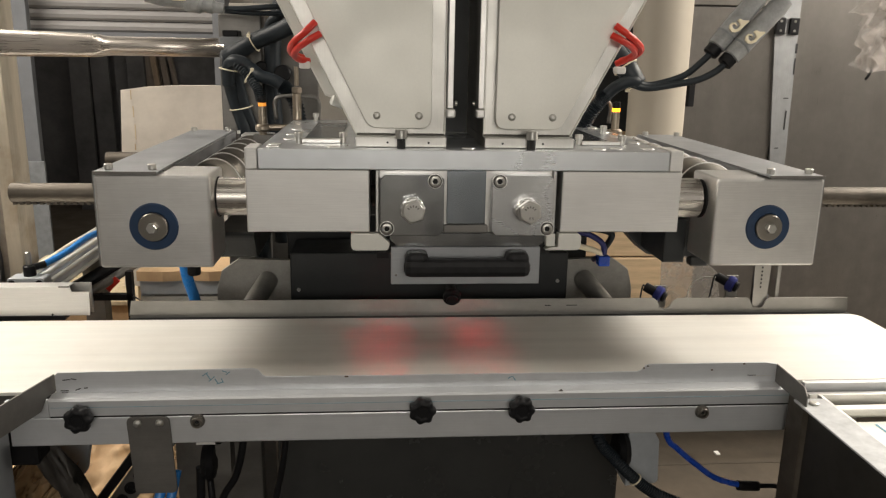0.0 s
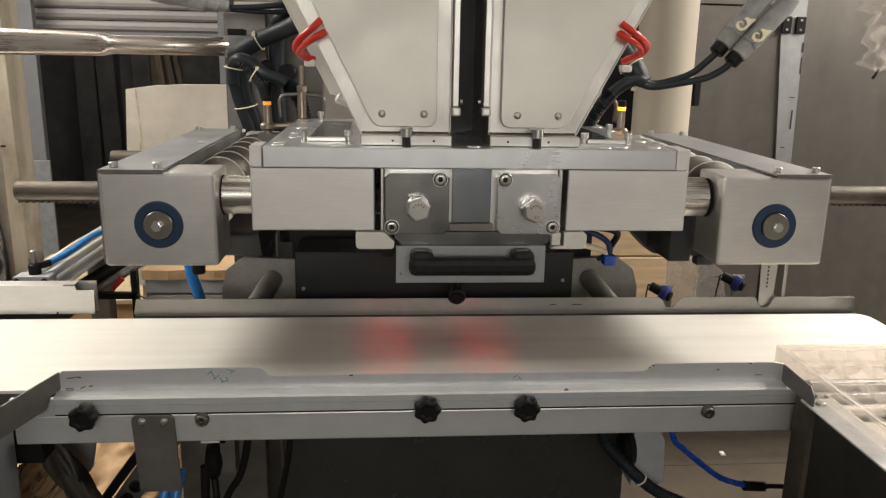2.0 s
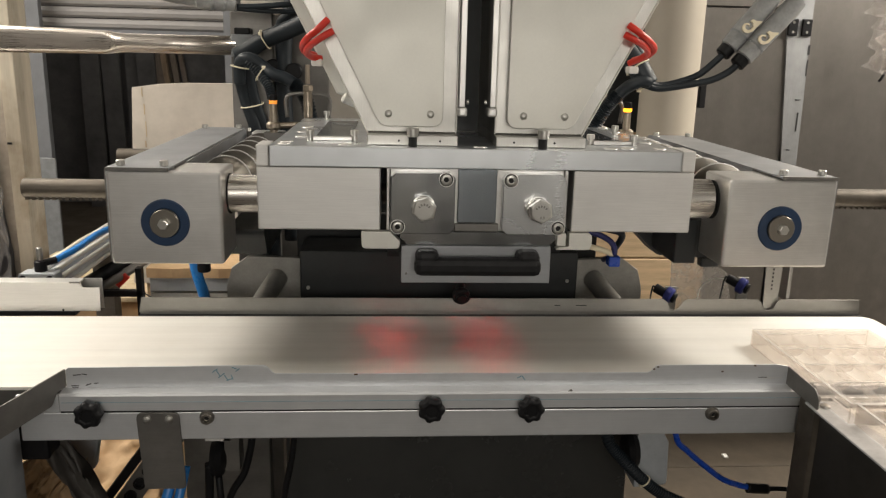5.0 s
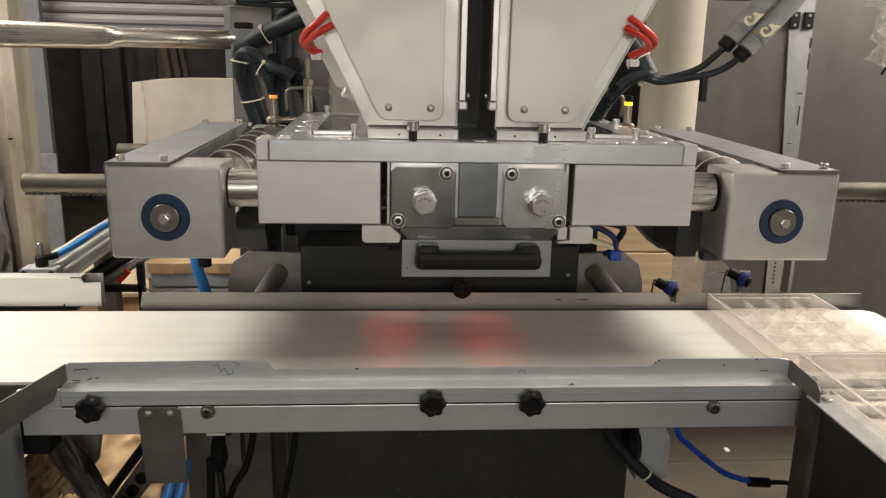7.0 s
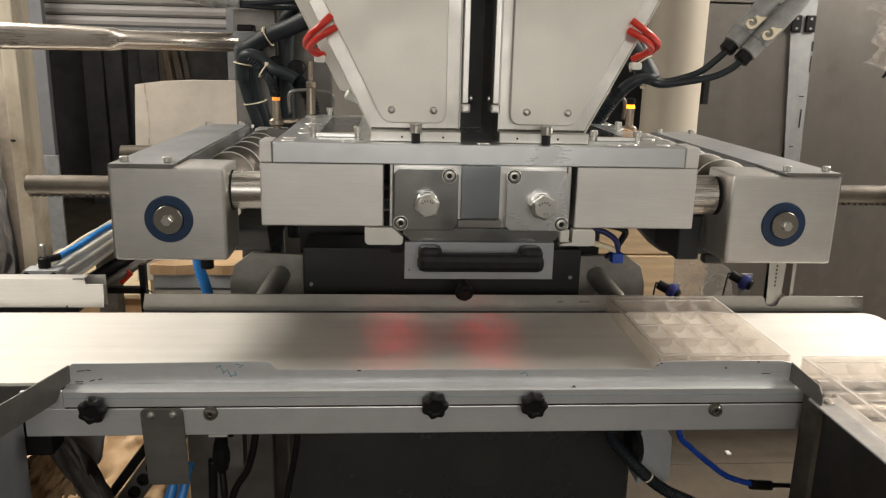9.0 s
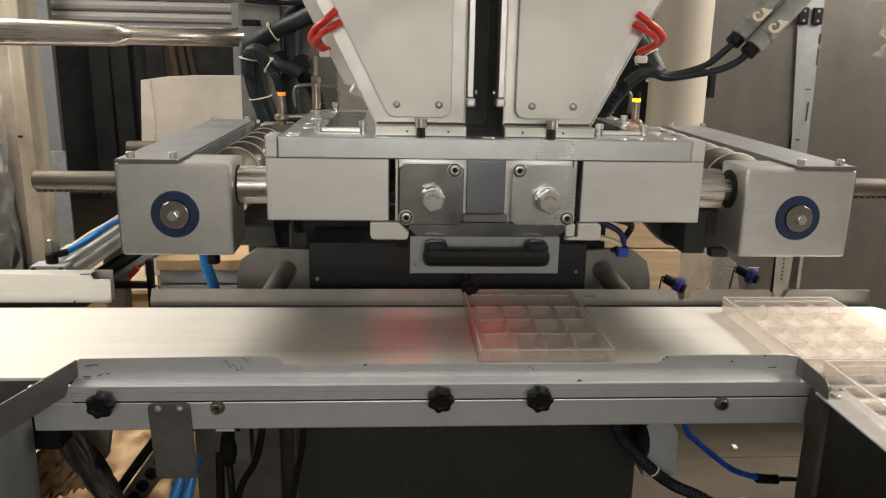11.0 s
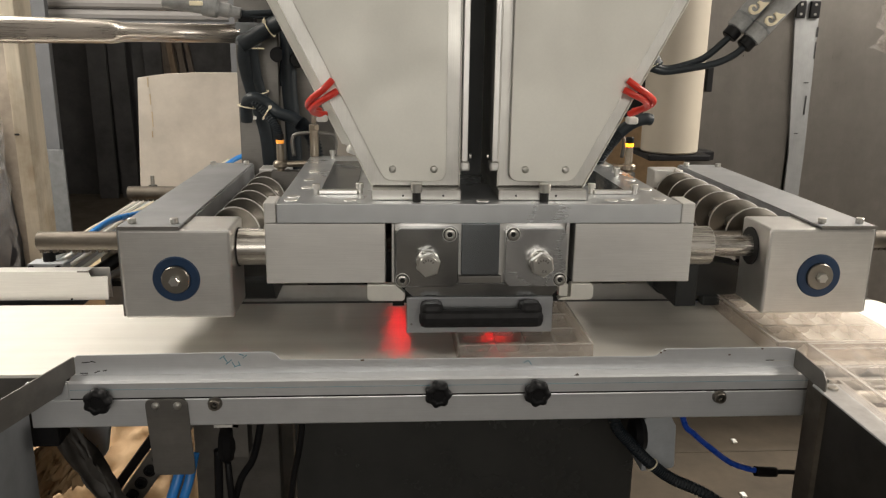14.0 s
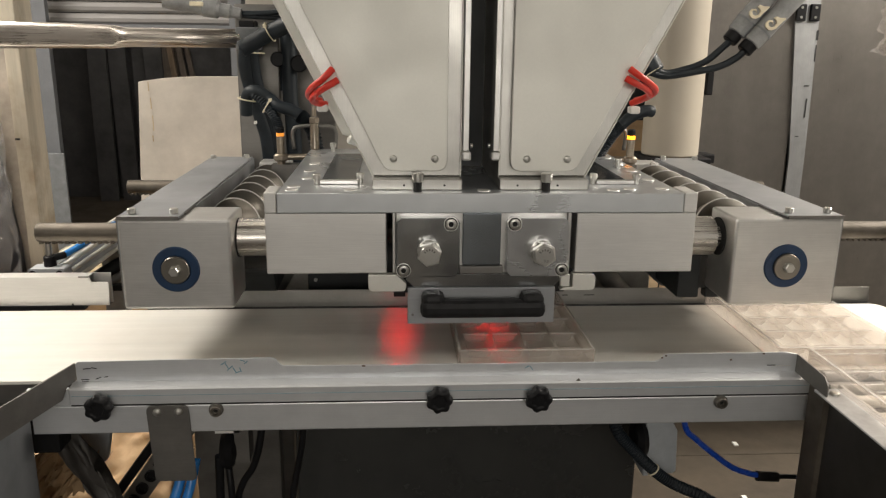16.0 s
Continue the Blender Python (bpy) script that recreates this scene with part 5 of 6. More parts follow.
part("flange", box(0.690, 0.698, 0.362, 0.40, 0.925, 1.03, 0.001), GUIDE, br)
for i in range(6):
    part("slot", box(0.6545, 0.6575, 0.3612, 0.3621, 0.950 + i * 0.0085, 0.954 + i * 0.0085), MARKER, br)

# clear guards behind, right
g1 = thing("side_shield", (0.62, 0.62, 0.0), "scuffed clear plastic side shield behind the belt", "shield")
part("sheet", prism(round_outline([(0.545, 0.72), (0.535, 0.951), (0.618, 0.954), (0.676, 0.914), (0.692, 0.84), (0.70, 0.72)], [0, 0.008, 0.01, 0.01, 0.02, 0]), "y", 0.62, 0.624, 0.0008), GUARD, g1)
part("arm", box(0.30, 0.69, 0.6245, 0.64, 0.74, 0.78, 0.002), STEEL_DARK, g1)
cable("cable", [(0.612, 0.46, 0.945), (0.585, 0.50, 0.932), (0.57, 0.52, 0.905), (0.565, 0.52, 0.86)], 0.0014, WHITE, "thin pale wire from the sensor", "wire")
hs = thing("hose_bundle", (0.33, 0.36, 1.03), "pale and dark hoses with blue fittings below the head", "hose")
part("hose", tube([(0.20, 0.30, 1.055), (0.24, 0.33, 1.05), (0.285, 0.36, 1.035), (0.315, 0.38, 1.02)], 0.006, 10), IVORY, hs)
part("hose", tube([(0.25, 0.38, 1.07), (0.285, 0.37, 1.062), (0.31, 0.37, 1.045), (0.318, 0.38, 1.02), (0.318, 0.45, 0.99)], 0.006, 10), VIOLET, hs)
part("fitting", box(0.306, 0.330, 0.37, 0.395, 0.995, 1.017, 0.003), DEEP_BLUE, hs)
part("hose", tube([(0.26, 0.40, 1.075), (0.30, 0.40, 1.07), (0.335, 0.39, 1.06), (0.33, 0.42, 1.02)], 0.007, 10), RUBBER, hs)

# ---- hoses at the back of the head ----
def tie(parent, p, d, r):
    d = Vector(d).normalized()
    u = d.orthogonal().normalized()
    w = d.cross(u)
    p = Vector(p)
    ring = [p + (u * math.cos(a) + w * math.sin(a)) * r for a in [2 * math.pi * i / 12 for i in range(13)]]
    part("cable_tie", tube(ring, 0.0016, 6, 2), IVORY, parent, "ivory cable tie")
    part("tie_head", box(ring[3].x - 0.004, ring[3].x + 0.004, ring[3].y - 0.004, ring[3].y + 0.004, ring[3].z - 0.004, ring[3].z + 0.004, 0.001), IVORY, parent)


def hose_pack(s, dx=0.0):
    """Hoses that travel with the head, mirrored by s."""
    y = 0.63
    hoses = part("hose_pack", tube([(s * 0.329, 0.60, 1.308), (s * 0.349, 0.605, 1.336), (s * 0.373, 0.61, 1.353), (s * 0.404, 0.615, 1.363), (s * 0.428, y, 1.379), (s * 0.447, y, 1.392), (s * 0.466, y + 0.005, 1.394), (s * 0.480, y + 0.02, 1.38), (s * 0.484, y + 0.03, 1.34)], 0.0135, 14, 10), RUBBER, head, "black hoses bundled with pale ties")
    part("ribbed_hose", tube([(s * 0.318, 0.597, 1.235), (s * 0.321, 0.60, 1.262), (s * 0.330, 0.60, 1.309), (s * 0.347, 0.604, 1.334), (s * 0.358, 0.607, 1.343)], 0.0148, 14, 14, 0.13), RUBBER, hoses)
    part("ribbed_hose", tube([(s * 0.402, 0.585, 1.312), (s * 0.410, 0.60, 1.335), (s * 0.432, 0.62, 1.363), (s * 0.46, y, 1.388)], 0.0100, 12, 12, 0.13), RUBBER, hoses)
    tie(hoses, (s * 0.43, y, 1.365), (-s * 0.7, 0, -0.5), 0.021)
    tie(hoses, (s * 0.478, y + 0.01, 1.375), (-s * 0.2, 0, 1), 0.020)


hose_pack(-1)
part("hose_pack", tube([(0.310, 0.48, 1.316), (0.337, 0.475, 1.348), (0.359, 0.47, 1.364), (0.380, 0.47, 1.370), (0.392, 0.475, 1.368)], 0.0125, 14, 10), RUBBER, head, "black hose with pale ties")
part("ribbed_hose", tube([(0.284, 0.50, 1.262), (0.298, 0.49, 1.294), (0.316, 0.48, 1.325), (0.330, 0.477, 1.342)], 0.0136, 14, 14, 0.13), RUBBER, head)

fixed = thing("hose_bundle", (-0.45, 0.76, 1.40), "thick black hoses tied to the pipe end and column", "hose")
part("hose", tube([(-0.27, 0.56, 1.50), (-0.31, 0.62, 1.484), (-0.365, 0.67, 1.462), (-0.43, 0.70, 1.436), (-0.475, 0.71, 1.410), (-0.498, 0.71, 1.398)], 0.0195, 16), RUBBER, fixed)
part("hose", tube([(-0.488, 0.72, 1.405), (-0.494, 0.73, 1.36), (-0.486, 0.75, 1.30), (-0.468, 0.76, 1.235), (-0.455, 0.77, 1.15), (-0.45, 0.785, 0.90)], 0.0165, 16), RUBBER, fixed)
part("hose", tube([(-0.474, 0.72, 1.40), (-0.476, 0.735, 1.36), (-0.468, 0.75, 1.30), (-0.451, 0.765, 1.235), (-0.438, 0.775, 1.15), (-0.432, 0.785, 0.90)], 0.0140, 16), RUBBER, fixed)
part("hose", tube([(-0.36, 0.80, 1.60), (-0.385, 0.79, 1.50), (-0.398, 0.785, 1.42), (-0.40, 0.78, 1.30), (-0.395, 0.78, 1.20), (-0.39, 0.785, 0.95)], 0.0185, 16), RUBBER, fixed)
part("hose", tube([(-0.345, 0.70, 1.545), (-0.375, 0.75, 1.50), (-0.405, 0.78, 1.47), (-0.41, 0.80, 1.38), (-0.415, 0.80, 1.30)], 0.012, 14), RUBBER, fixed)
part("gland", cyl((-0.375, 0.76, 1.365), (-0.375, 0.80, 1.365), 0.020, 18, 0.003), BLACK, fixed)
part("gland", cyl((-0.425, 0.77, 1.375), (-0.425, 0.80, 1.375), 0.018, 18, 0.003), BLACK, fixed)
tie(fixed, (-0.43, 0.70, 1.436), (-0.85, 0.1, -0.45), 0.0225)
tie(fixed, (-0.478, 0.735, 1.39), (0.05, 0, 1), 0.027)
tie(fixed, (-0.473, 0.755, 1.285), (0.2, 0.1, -1), 0.027)
part("clip", box(-0.482, -0.476, 0.735, 0.745, 1.225, 1.232), WHITE, fixed)

conn_l = thing("cable_plug", (-0.58, 0.70, 1.53), "grey plastic cable plug with thin black leads", "connector")
bm = bmesh.new()
add_lathe(bm, (-0.66, 0.70, 1.535), (-0.485, 0.70, 1.505), [(0, 0.019), (0.045, 0.0205), (0.049, 0.0185), (0.085, 0.0185), (0.088, 0.0215), (0.118, 0.021), (0.124, 0.0155), (0.146, 0.016), (0.15, 0.0125), (0.17, 0.012)], 18)
part("shell", bm, PLUG, conn_l)
part("clip", box(-0.60, -0.57, 0.676, 0.682, 1.520, 1.530, 0.002), IVORY, conn_l)
part("lead", tube([(-0.49, 0.70, 1.506), (-0.44, 0.70, 1.508), (-0.39, 0.70, 1.513), (-0.35, 0.72, 1.515), (-0.30, 0.76, 1.50)], 0.0065, 10), RUBBER, conn_l)
part("lead", tube([(-0.49, 0.70, 1.502), (-0.44, 0.705, 1.499), (-0.39, 0.71, 1.499), (-0.35, 0.73, 1.50), (-0.31, 0.77, 1.49)], 0.0055, 10), RUBBER, conn_l)
part("hanger", tube([(-0.62, 0.70, 1.535), (-0.63, 0.72, 1.60), (-0.60, 0.80, 1.72)], 0.003, 8), BLACK, conn_l)


def big_plug(ax, az, bx, bz, y, cab):
    c = thing("cable_plug", (bx, y, bz), "grey clear-bodied cable connector with an ivory latch", "connector", "hanging connectors")
    a, b = Vector((ax, y, az)), Vector((bx, y, bz))
    n = (b - a).length
    d = (b - a) / n
    bmh = bmesh.new()
    add_lathe(bmh, a, b, [(0, 0.0115), (0.016, 0.014), (0.018, 0.0195), (0.06, 0.021), (0.10, 0.0205), (n - 0.02, 0.0205), (n, 0.018)], 20)
    part("shell", bmh, PLUG, c)
    part("gland", cyl(a - d * 0.004, a + d * 0.017, 0.0165, 14, 0.002), BLACK, c)
    m = a + d * 0.070
    hook = [(42, 25), (30, 25), (22, 28), (17, 24), (22, 20), (24, 14), (20, 8), (13, 6), (8, 9), (6, 14), (9, 17), (14, 16), (17, 13), (14, 20), (6, 20), (1, 15), (1, 7), (7, 1), (15, 0), (24, 4), (30, 11), (36, 17), (42, 22)]
    part("latch", prism([(m.x + (px - 20) * 0.001, m.z + (pz - 13) * 0.001) for px, pz in hook], "y", y - 0.0265, y - 0.0215, 0.0006), IVORY, c, "ivory latch hook")
    part("band", cyl(a + d * 0.046, a + d * 0.050, 0.0217, 20), GREY_PLASTIC, c)
    part("cable", tube(cab, 0.0072, 12), RUBBER, c)
    part("hanger", tube([b, b + d * 0.05 + Vector((0, 0.02, 0.03)), b + d * 0.05 + Vector((0.02, 0.05, 0.25))], 0.008, 10), RUBBER, c)
    return c


big_plug(0.556, 1.430, 0.652, 1.552, 0.50, [(0.560, 0.50, 1.433), (0.538, 0.50, 1.411), (0.505, 0.50, 1.384), (0.46, 0.495, 1.368), (0.42, 0.49, 1.361), (0.385, 0.48, 1.37)])
big_plug(0.583, 1.410, 0.698, 1.540, 0.485, [(0.588, 0.485, 1.414), (0.566, 0.485, 1.393), (0.53, 0.485, 1.375), (0.485, 0.485, 1.365), (0.42, 0.485, 1.355), (0.385, 0.48, 1.362)])
hr = thing("hose_bundle", (0.39, 0.50, 1.38), "thick black hose bundle with pale cable ties", "hose")
part("hose", tube([(0.30, 0.55, 1.53), (0.325, 0.53, 1.47), (0.352, 0.51, 1.425), (0.375, 0.49, 1.392), (0.393, 0.485, 1.362)], 0.023, 16), RUBBER, hr)
part("hose", tube([(0.335, 0.56, 1.53), (0.362, 0.54, 1.46), (0.385, 0.515, 1.41), (0.404, 0.50, 1.362)], 0.014, 14), RUBBER, hr)
tie(hr, (0.372, 0.495, 1.398), (0.5, -0.3, -0.8), 0.026)
tie(hr, (0.392, 0.485, 1.362), (0.5, -0.3, -0.8), 0.022)

# ---- left, behind the belt ----
pc = thing("air_cylinder", (-0.91, 0.8, 0.86), "grey profile air cylinder with a blue hose and fitting", "air cylinder")
part("end_cap", prism(rounded(-0.945, -0.868, 0.872, 0.932, 0.006), "y", 0.52, 0.56, 0.001), GREY_LIGHT, pc)
bm = bmesh.new()
add_prism(bm, rounded(-0.940, -0.873, 0.877, 0.928, 0.012), "y", 0.56, 1.35)
part("barrel", bm, GREY_LIGHT, pc)
for x, z in ((-0.928, 0.929), (-0.905, 0.931), (-0.882, 0.929), (-0.871, 0.915), (-0.871, 0.89)):
    part("tie_rod", cyl((x, 0.56, z), (x, 1.34, z), 0.0055, 10), STEEL_MATT, pc)
for x, z in ((-0.935, 0.921), (-0.878, 0.921)):
    part("cap_bolt", cyl((x, 0.522, z), (x, 0.517, z), 0.0075, 12), BLACK, pc)
part("boss", cyl((-0.906, 0.53, 0.885), (-0.906, 0.50, 0.885), 0.02, 18, 0.002), STEEL_MATT, pc)
part("elbow", cyl((-0.906, 0.545, 0.930), (-0.906, 0.545, 0.955), 0.013, 14, 0.002), BLACK, pc)
part("elbow_arm", cyl((-0.906, 0.545, 0.948), (-0.880, 0.565, 0.952), 0.008, 12), BLACK, pc)
part("valve_stem", cyl((-0.906, 0.545, 0.955), (-0.906, 0.545, 0.985), 0.0065, 12, 0.002), BOLT, pc)
part("air_hose", tube([(-0.882, 0.565, 0.952), (-0.86, 0.64, 0.962), (-0.84, 0.76, 0.975), (-0.80, 0.95, 0.962), (-0.72, 1.15, 0.995), (-0.63, 1.28, 1.055), (-0.55, 1.30, 1.065)], 0.0075, 12), BLUE_TUBE, pc, "bright blue air hose")
part("air_hose", tube([(-0.90, 0.60, 0.945), (-0.87, 0.76, 0.965), (-0.84, 0.95, 0.958), (-0.76, 1.16, 0.99), (-0.66, 1.29, 1.045)], 0.0055, 12), IVORY, pc)
part("elbow", cyl((-0.90, 1.30, 0.928), (-0.90, 1.30, 0.965), 0.013, 12), BLACK, pc)
part("valve_stem", cyl((-0.90, 1.30, 0.965), (-0.90, 1.30, 0.995), 0.006, 12), BOLT, pc)
part("bracket", box(-0.93, -0.88, 0.9, 0.95, 0.0, 0.877), STEEL_DARK, pc)

trolley = thing("floor_stand", (-0.85, 0.9, 0.0), "low black steel stand with a red tag behind the belt", "stand")
part("rail", cyl((-0.94, 0.78, 0.81), (-0.80, 0.98, 0.88), 0.018, 12), BLACK, trolley)
part("rail", cyl((-0.90, 0.78, 0.80), (-0.77, 0.98, 0.87), 0.012, 12), STEEL_DARK, trolley)
part("frame_bar", box(-0.925, -0.775, 0.79, 0.81, 0.795, 0.810), BLACK, trolley)
part("upright", box(-0.785, -0.770, 0.79, 0.81, 0.0, 0.87), BLACK, trolley)
bm = bmesh.new()
add_box(bm, -0.020, 0.020, -0.004, 0.004, -0.009, 0.009, 0.001, Matrix.Translation((-0.842, 0.86, 0.818)) @ Matrix.Rotation(radians(-45), 4, "Y"))
part("tag", bm, RED, trolley, "red tag")
part("foot", box(-0.95, -0.76, 0.78, 1.0, 0.0, 0.03), BLACK, trolley)

cart = thing("cart", (-0.67, 0.95, 0.0), "grey metal cart with a torn cardboard sheet", "cart")
part("deck", box(-0.785, -0.50, 0.90, 1.25, 0.775, 0.815, 0.003), GREY_LIGHT, cart)
part("lower_bar", box(-0.785, -0.50, 0.905, 0.93, 0.745, 0.770, 0.003), STEEL_MATT, cart)
for x in (-0.775, -0.53):
    part("leg", box(x - 0.012, x + 0.012, 0.91, 0.935, 0.0, 0.775), GREY_LIGHT, cart)
bm = bmesh.new()
add_prism(bm, [(-0.79, 0.895), (-0.72, 0.888), (-0.66, 0.899), (-0.60, 0.890), (-0.545, 0.897), (-0.50, 0.89), (-0.50, 1.2), (-0.79, 1.2)], "z", 0.8155, 0.842)
single("cardboard_sheet", bm, CARD, "torn brown cardboard sheet lying on the cart", "cardboard")
cable("cable", [(-0.592, 0.60, 0.96), (-0.585, 0.60, 0.91), (-0.572, 0.60, 0.86), (-0.565, 0.60, 0.80), (-0.56, 0.62, 0.5)], 0.0125, BLUE_TUBE, "blue flat air hose behind the belt", "hose")
part("plug", cyl((-0.545, 0.50, 0.975), (-0.545, 0.50, 0.945), 0.014, 14, 0.002), BLACK, head)
cable("cable", [(-0.715, 0.62, 0.86), (-0.68, 0.60, 0.846), (-0.655, 0.58, 0.83), (-0.64, 0.58, 0.81)], 0.0018, BLACK, "thin dark wire lying behind the belt", "wire")

board = thing("painted_board", (-0.82, 1.5, 0.0), "off-white painted board with scratches leaning behind the machine", "board")
bm = bmesh.new()
add_prism(bm, [(-1.02, 0.62), (-0.982, 1.284), (-0.90, 1.296), (-0.80, 1.302), (-0.62, 1.303), (-0.62, 0.62)], "y", 1.50, 1.525, 0.001)
part("panel", bm, BOARD, board)
part("prop", box(-0.98, -0.64, 1.51, 1.56, 0.0, 0.63), PALE_WOOD, board)
for x, z, h in ((-0.952, 1.27, 0.03), (-0.948, 1.215, 0.035), (-0.946, 1.15, 0.05), (-0.95, 1.10, 0.02)):
    part("scratch", box(x, x + 0.003, 1.4985, 1.4998, z - h / 2, z + h / 2), PALE_WOOD, board)

# whitened post with stretch film
post = thing("wooden_post", (-1.13, 1.02, 0.0), "whitened timber post with a knot beside a weathered board", "post")
part("beam", box(-1.152, -1.113, 0.98, 1.08, 0.0, 2.4, 0.003), PINE, post)
part("board", box(-1.235, -1.154, 0.99, 1.03, 0.0, 2.4, 0.002), WEATHERED, post)
part("nail_mark", box(-1.150, -1.138, 0.978, 0.9802, 1.155, 1.160), MARKER, post)
load = thing("wrapped_load", (-1.40, 1.05, 0.0), "dark load wrapped in crumpled clear stretch film", "wrapped load")
part("bag", prism(round_outline([(-1.62, 0.0), (-1.17, 0.0), (-1.165, 0.86), (-1.182, 1.02), (-1.205, 1.20), (-1.25, 1.30), (-1.62, 1.32)], [0.02, 0.02, 0.05, 0.1, 0.1, 0.04, 0.02]), "y", 0.955, 0.985, 0.006), BAG, load, "dark crumpled plastic bag")
bm = crumple(26, 60, 0.34, 1.30, 0.05, 7.0)
bmesh.ops.transform(bm, matrix=Matrix.Translation((-1.32, 0.925, 0.75)), verts=bm.verts)
film = part("film_wrap", bm, FILM, load, "crumpled clear stretch film")
film.modifiers.new("thickness", "SOLIDIFY").thickness = 0.0006

# store behind with roller shutter
sh = thing("roller_shutter", (-1.3, 2.85, 1.48), "grey roller shutter half raised", "shutter")
for i in range(14):
    z = 1.487 + i * 0.052
    bm = bmesh.new()
    add_prism(bm, [(2.80, z + 0.002), (2.788, z + 0.012), (2.786, z + 0.028), (2.794, z + 0.044), (2.80, z + 0.050), (2.815, z + 0.050), (2.815, z + 0.002)], "x", -1.86, -0.90)
    part("slat", bm, SHUTTER, sh)
part("bottom_bar", box(-1.86, -0.90, 2.78, 2.82, 1.470, 1.488), DOORFRAME, sh)
fr = thing("door_frame", (-1.3, 2.6, 0.0), "blue-grey painted steel door frame", "door frame")
part("jamb", box(-1.80, -1.708, 2.60, 2.64, 0.0, 2.6, 0.003), DOORFRAME, fr)
part("jamb", box(-0.898, -0.838, 2.60, 2.80, 0.0, 2.6, 0.003), DOORFRAME, fr)
part("jamb_shoe", box(-1.80, -1.69, 2.585, 2.60, 0.0, 0.90, 0.003), GREY_PLASTIC, fr)
part("partition", box(-5.0, -1.86, 2.72, 2.80, 0.0, 3.1), WALL, fr)
part("partition", box(-0.838, 0.75, 2.72, 2.80, 0.0, 3.1), WALL, fr)
part("lintel", box(-1.86, -0.838, 2.72, 2.785, 2.25, 3.1), WALL, fr)
for i, (x, w, lean, mat) in enumerate(((-2.72, 0.16, 0, DARK_BOARD), (-2.54, 0.15, 1, DARK_BOARD), (-2.38, 0.14, 0, DARK_BOARD), (-2.22, 0.15, 1, DARK_BOARD), (-2.08, 0.10, 3, DARK_WOOD), (-1.98, 0.06, 5, DARK_WOOD), (-1.93, 0.045, 7, BROWN_WOOD),
                                       (-1.84, 0.05, 8, DARK_WOOD), (-1.76, 0.04, 9, DARK_WOOD), (-1.40, 0.20, 0, DARK_BOARD), (-1.18, 0.18, 0, DARK_WOOD))):
    bm = bmesh.new()
    add_box(bm, -w / 2, w / 2, -0.02, 0.02, 0.0, 2.3, 0.002, Matrix.Translation((x, 6.0 + 0.05 * (i % 3), 0.0)) @ Matrix.Rotation(radians(-lean), 4, "Y"))
    single("plank", bm, mat, "rough plank leaning upright in the dark store", "plank", "planks in the store")
single("batten", box(-2.02, -1.78, 5.944, 5.981, 0.62, 0.66, 0.002), PALE_WOOD, "short pale batten across the planks", "batten")
single("store_back", box(-3.6, 0.2, 6.2, 6.25, 0.0, 2.6), DARK_BOARD, "dark stacked boards at the back of the store", "boards", kind="structure")

# ---- right, behind ----
cab = thing("steel_cabinet", (1.6, 1.5, 0.0), "tall stainless steel cabinet with doors and black hinges", "cabinet")
part("carcass", box(0.845, 3.2, 1.335, 1.39, 0.27, 2.5, 0.004), STEEL_DARK, cab)
for lx in (1.55, 2.3, 3.1):
    part("leg", box(lx, lx + 0.05, 1.335, 1.385, 0.0, 0.27, 0.003), STEEL_DARK, cab)
part("door", box(0.80, 1.125, 1.305, 1.333, 0.27, 1.576, 0.002), CABINET, cab, "brushed steel door")
part("door", box(1.155, 2.3, 1.305, 1.333, 0.27, 2.45, 0.002), CABINET, cab, "brushed steel door")
part("header", box(0.80, 1.086, 1.300, 1.333, 1.580, 2.45, 0.002), CABINET, cab)
bm = bmesh.new()
add_prism(bm, [(1.182, 0.27), (1.182, 1.08), (1.172, 1.55), (1.168, 2.45), (1.088, 2.45), (1.092, 1.55), (1.130, 1.08), (1.135, 0.27)], "y", 1.296, 1.3045, 0.001)
part("mullion", bm, ALU, cab, "pale aluminium upright with black stains")
for x in (1.0935, 1.1385):
    h = part("hinge", box(x, x + 0.031, 1.286, 1.297, 1.497, 1.548, 0.003), BLACK, cab)
    for z in (1.508, 1.537):
        part("hinge_screw", cyl((x + 0.015, 1.286, z), (x + 0.015, 1.284, z), 0.004, 10), BOLT, h)
part("handle", box(0.826, 0.846, 1.272, 1.300, 1.270, 1.345, 0.003), BLACK, cab, "black bar handle")
part("catch", box(0.805, 0.822, 1.285, 1.306, 1.472, 1.490, 0.004), BLACK, cab)
for x, z, w, h in ((1.170, 1.455, 0.006, 0.03), (1.172, 1.40, 0.003, 0.05), (1.162, 1.23, 0.004, 0.06), (1.150, 1.30, 0.016, 0.003), (1.140, 1.14, 0.012, 0.003)):
    part("stain", box(x, x + w, 1.2945, 1.2962, z - h / 2, z + h / 2), MARKER, cab)
tank = thing("round_tank", (0.718, 1.20, 1.10), "cream plastic round tank on a dark bracket", "tank")
part("shell", cyl((0.6975, 1.20, 1.094), (0.6975, 1.20, 1.80), 0.085, 40, 0.004), CREAM, tank)
part("bracket", box(0.61, 0.80, 1.12, 1.30, 1.074, 1.092, 0.004), BLACK, tank)
part("bracket_arm", box(0.78, 0.86, 1.24, 1.345, 1.060, 1.088, 0.003), BLACK, tank)
screen = thing("hanging_screen", (0.52, 1.6, 3.1), "dark green-grey screen hanging behind the tank", "screen")
part("panel", box(0.34, 0.74, 1.60, 1.63, 1.16, 3.1), CHASSIS, screen)
# Tan boards stand in for the brightly lit floor farther back
ply = thing("lit_floor_boards", (0.55, 1.1, 0.0), "tan boards standing in for lit floor behind the machine", "crate")
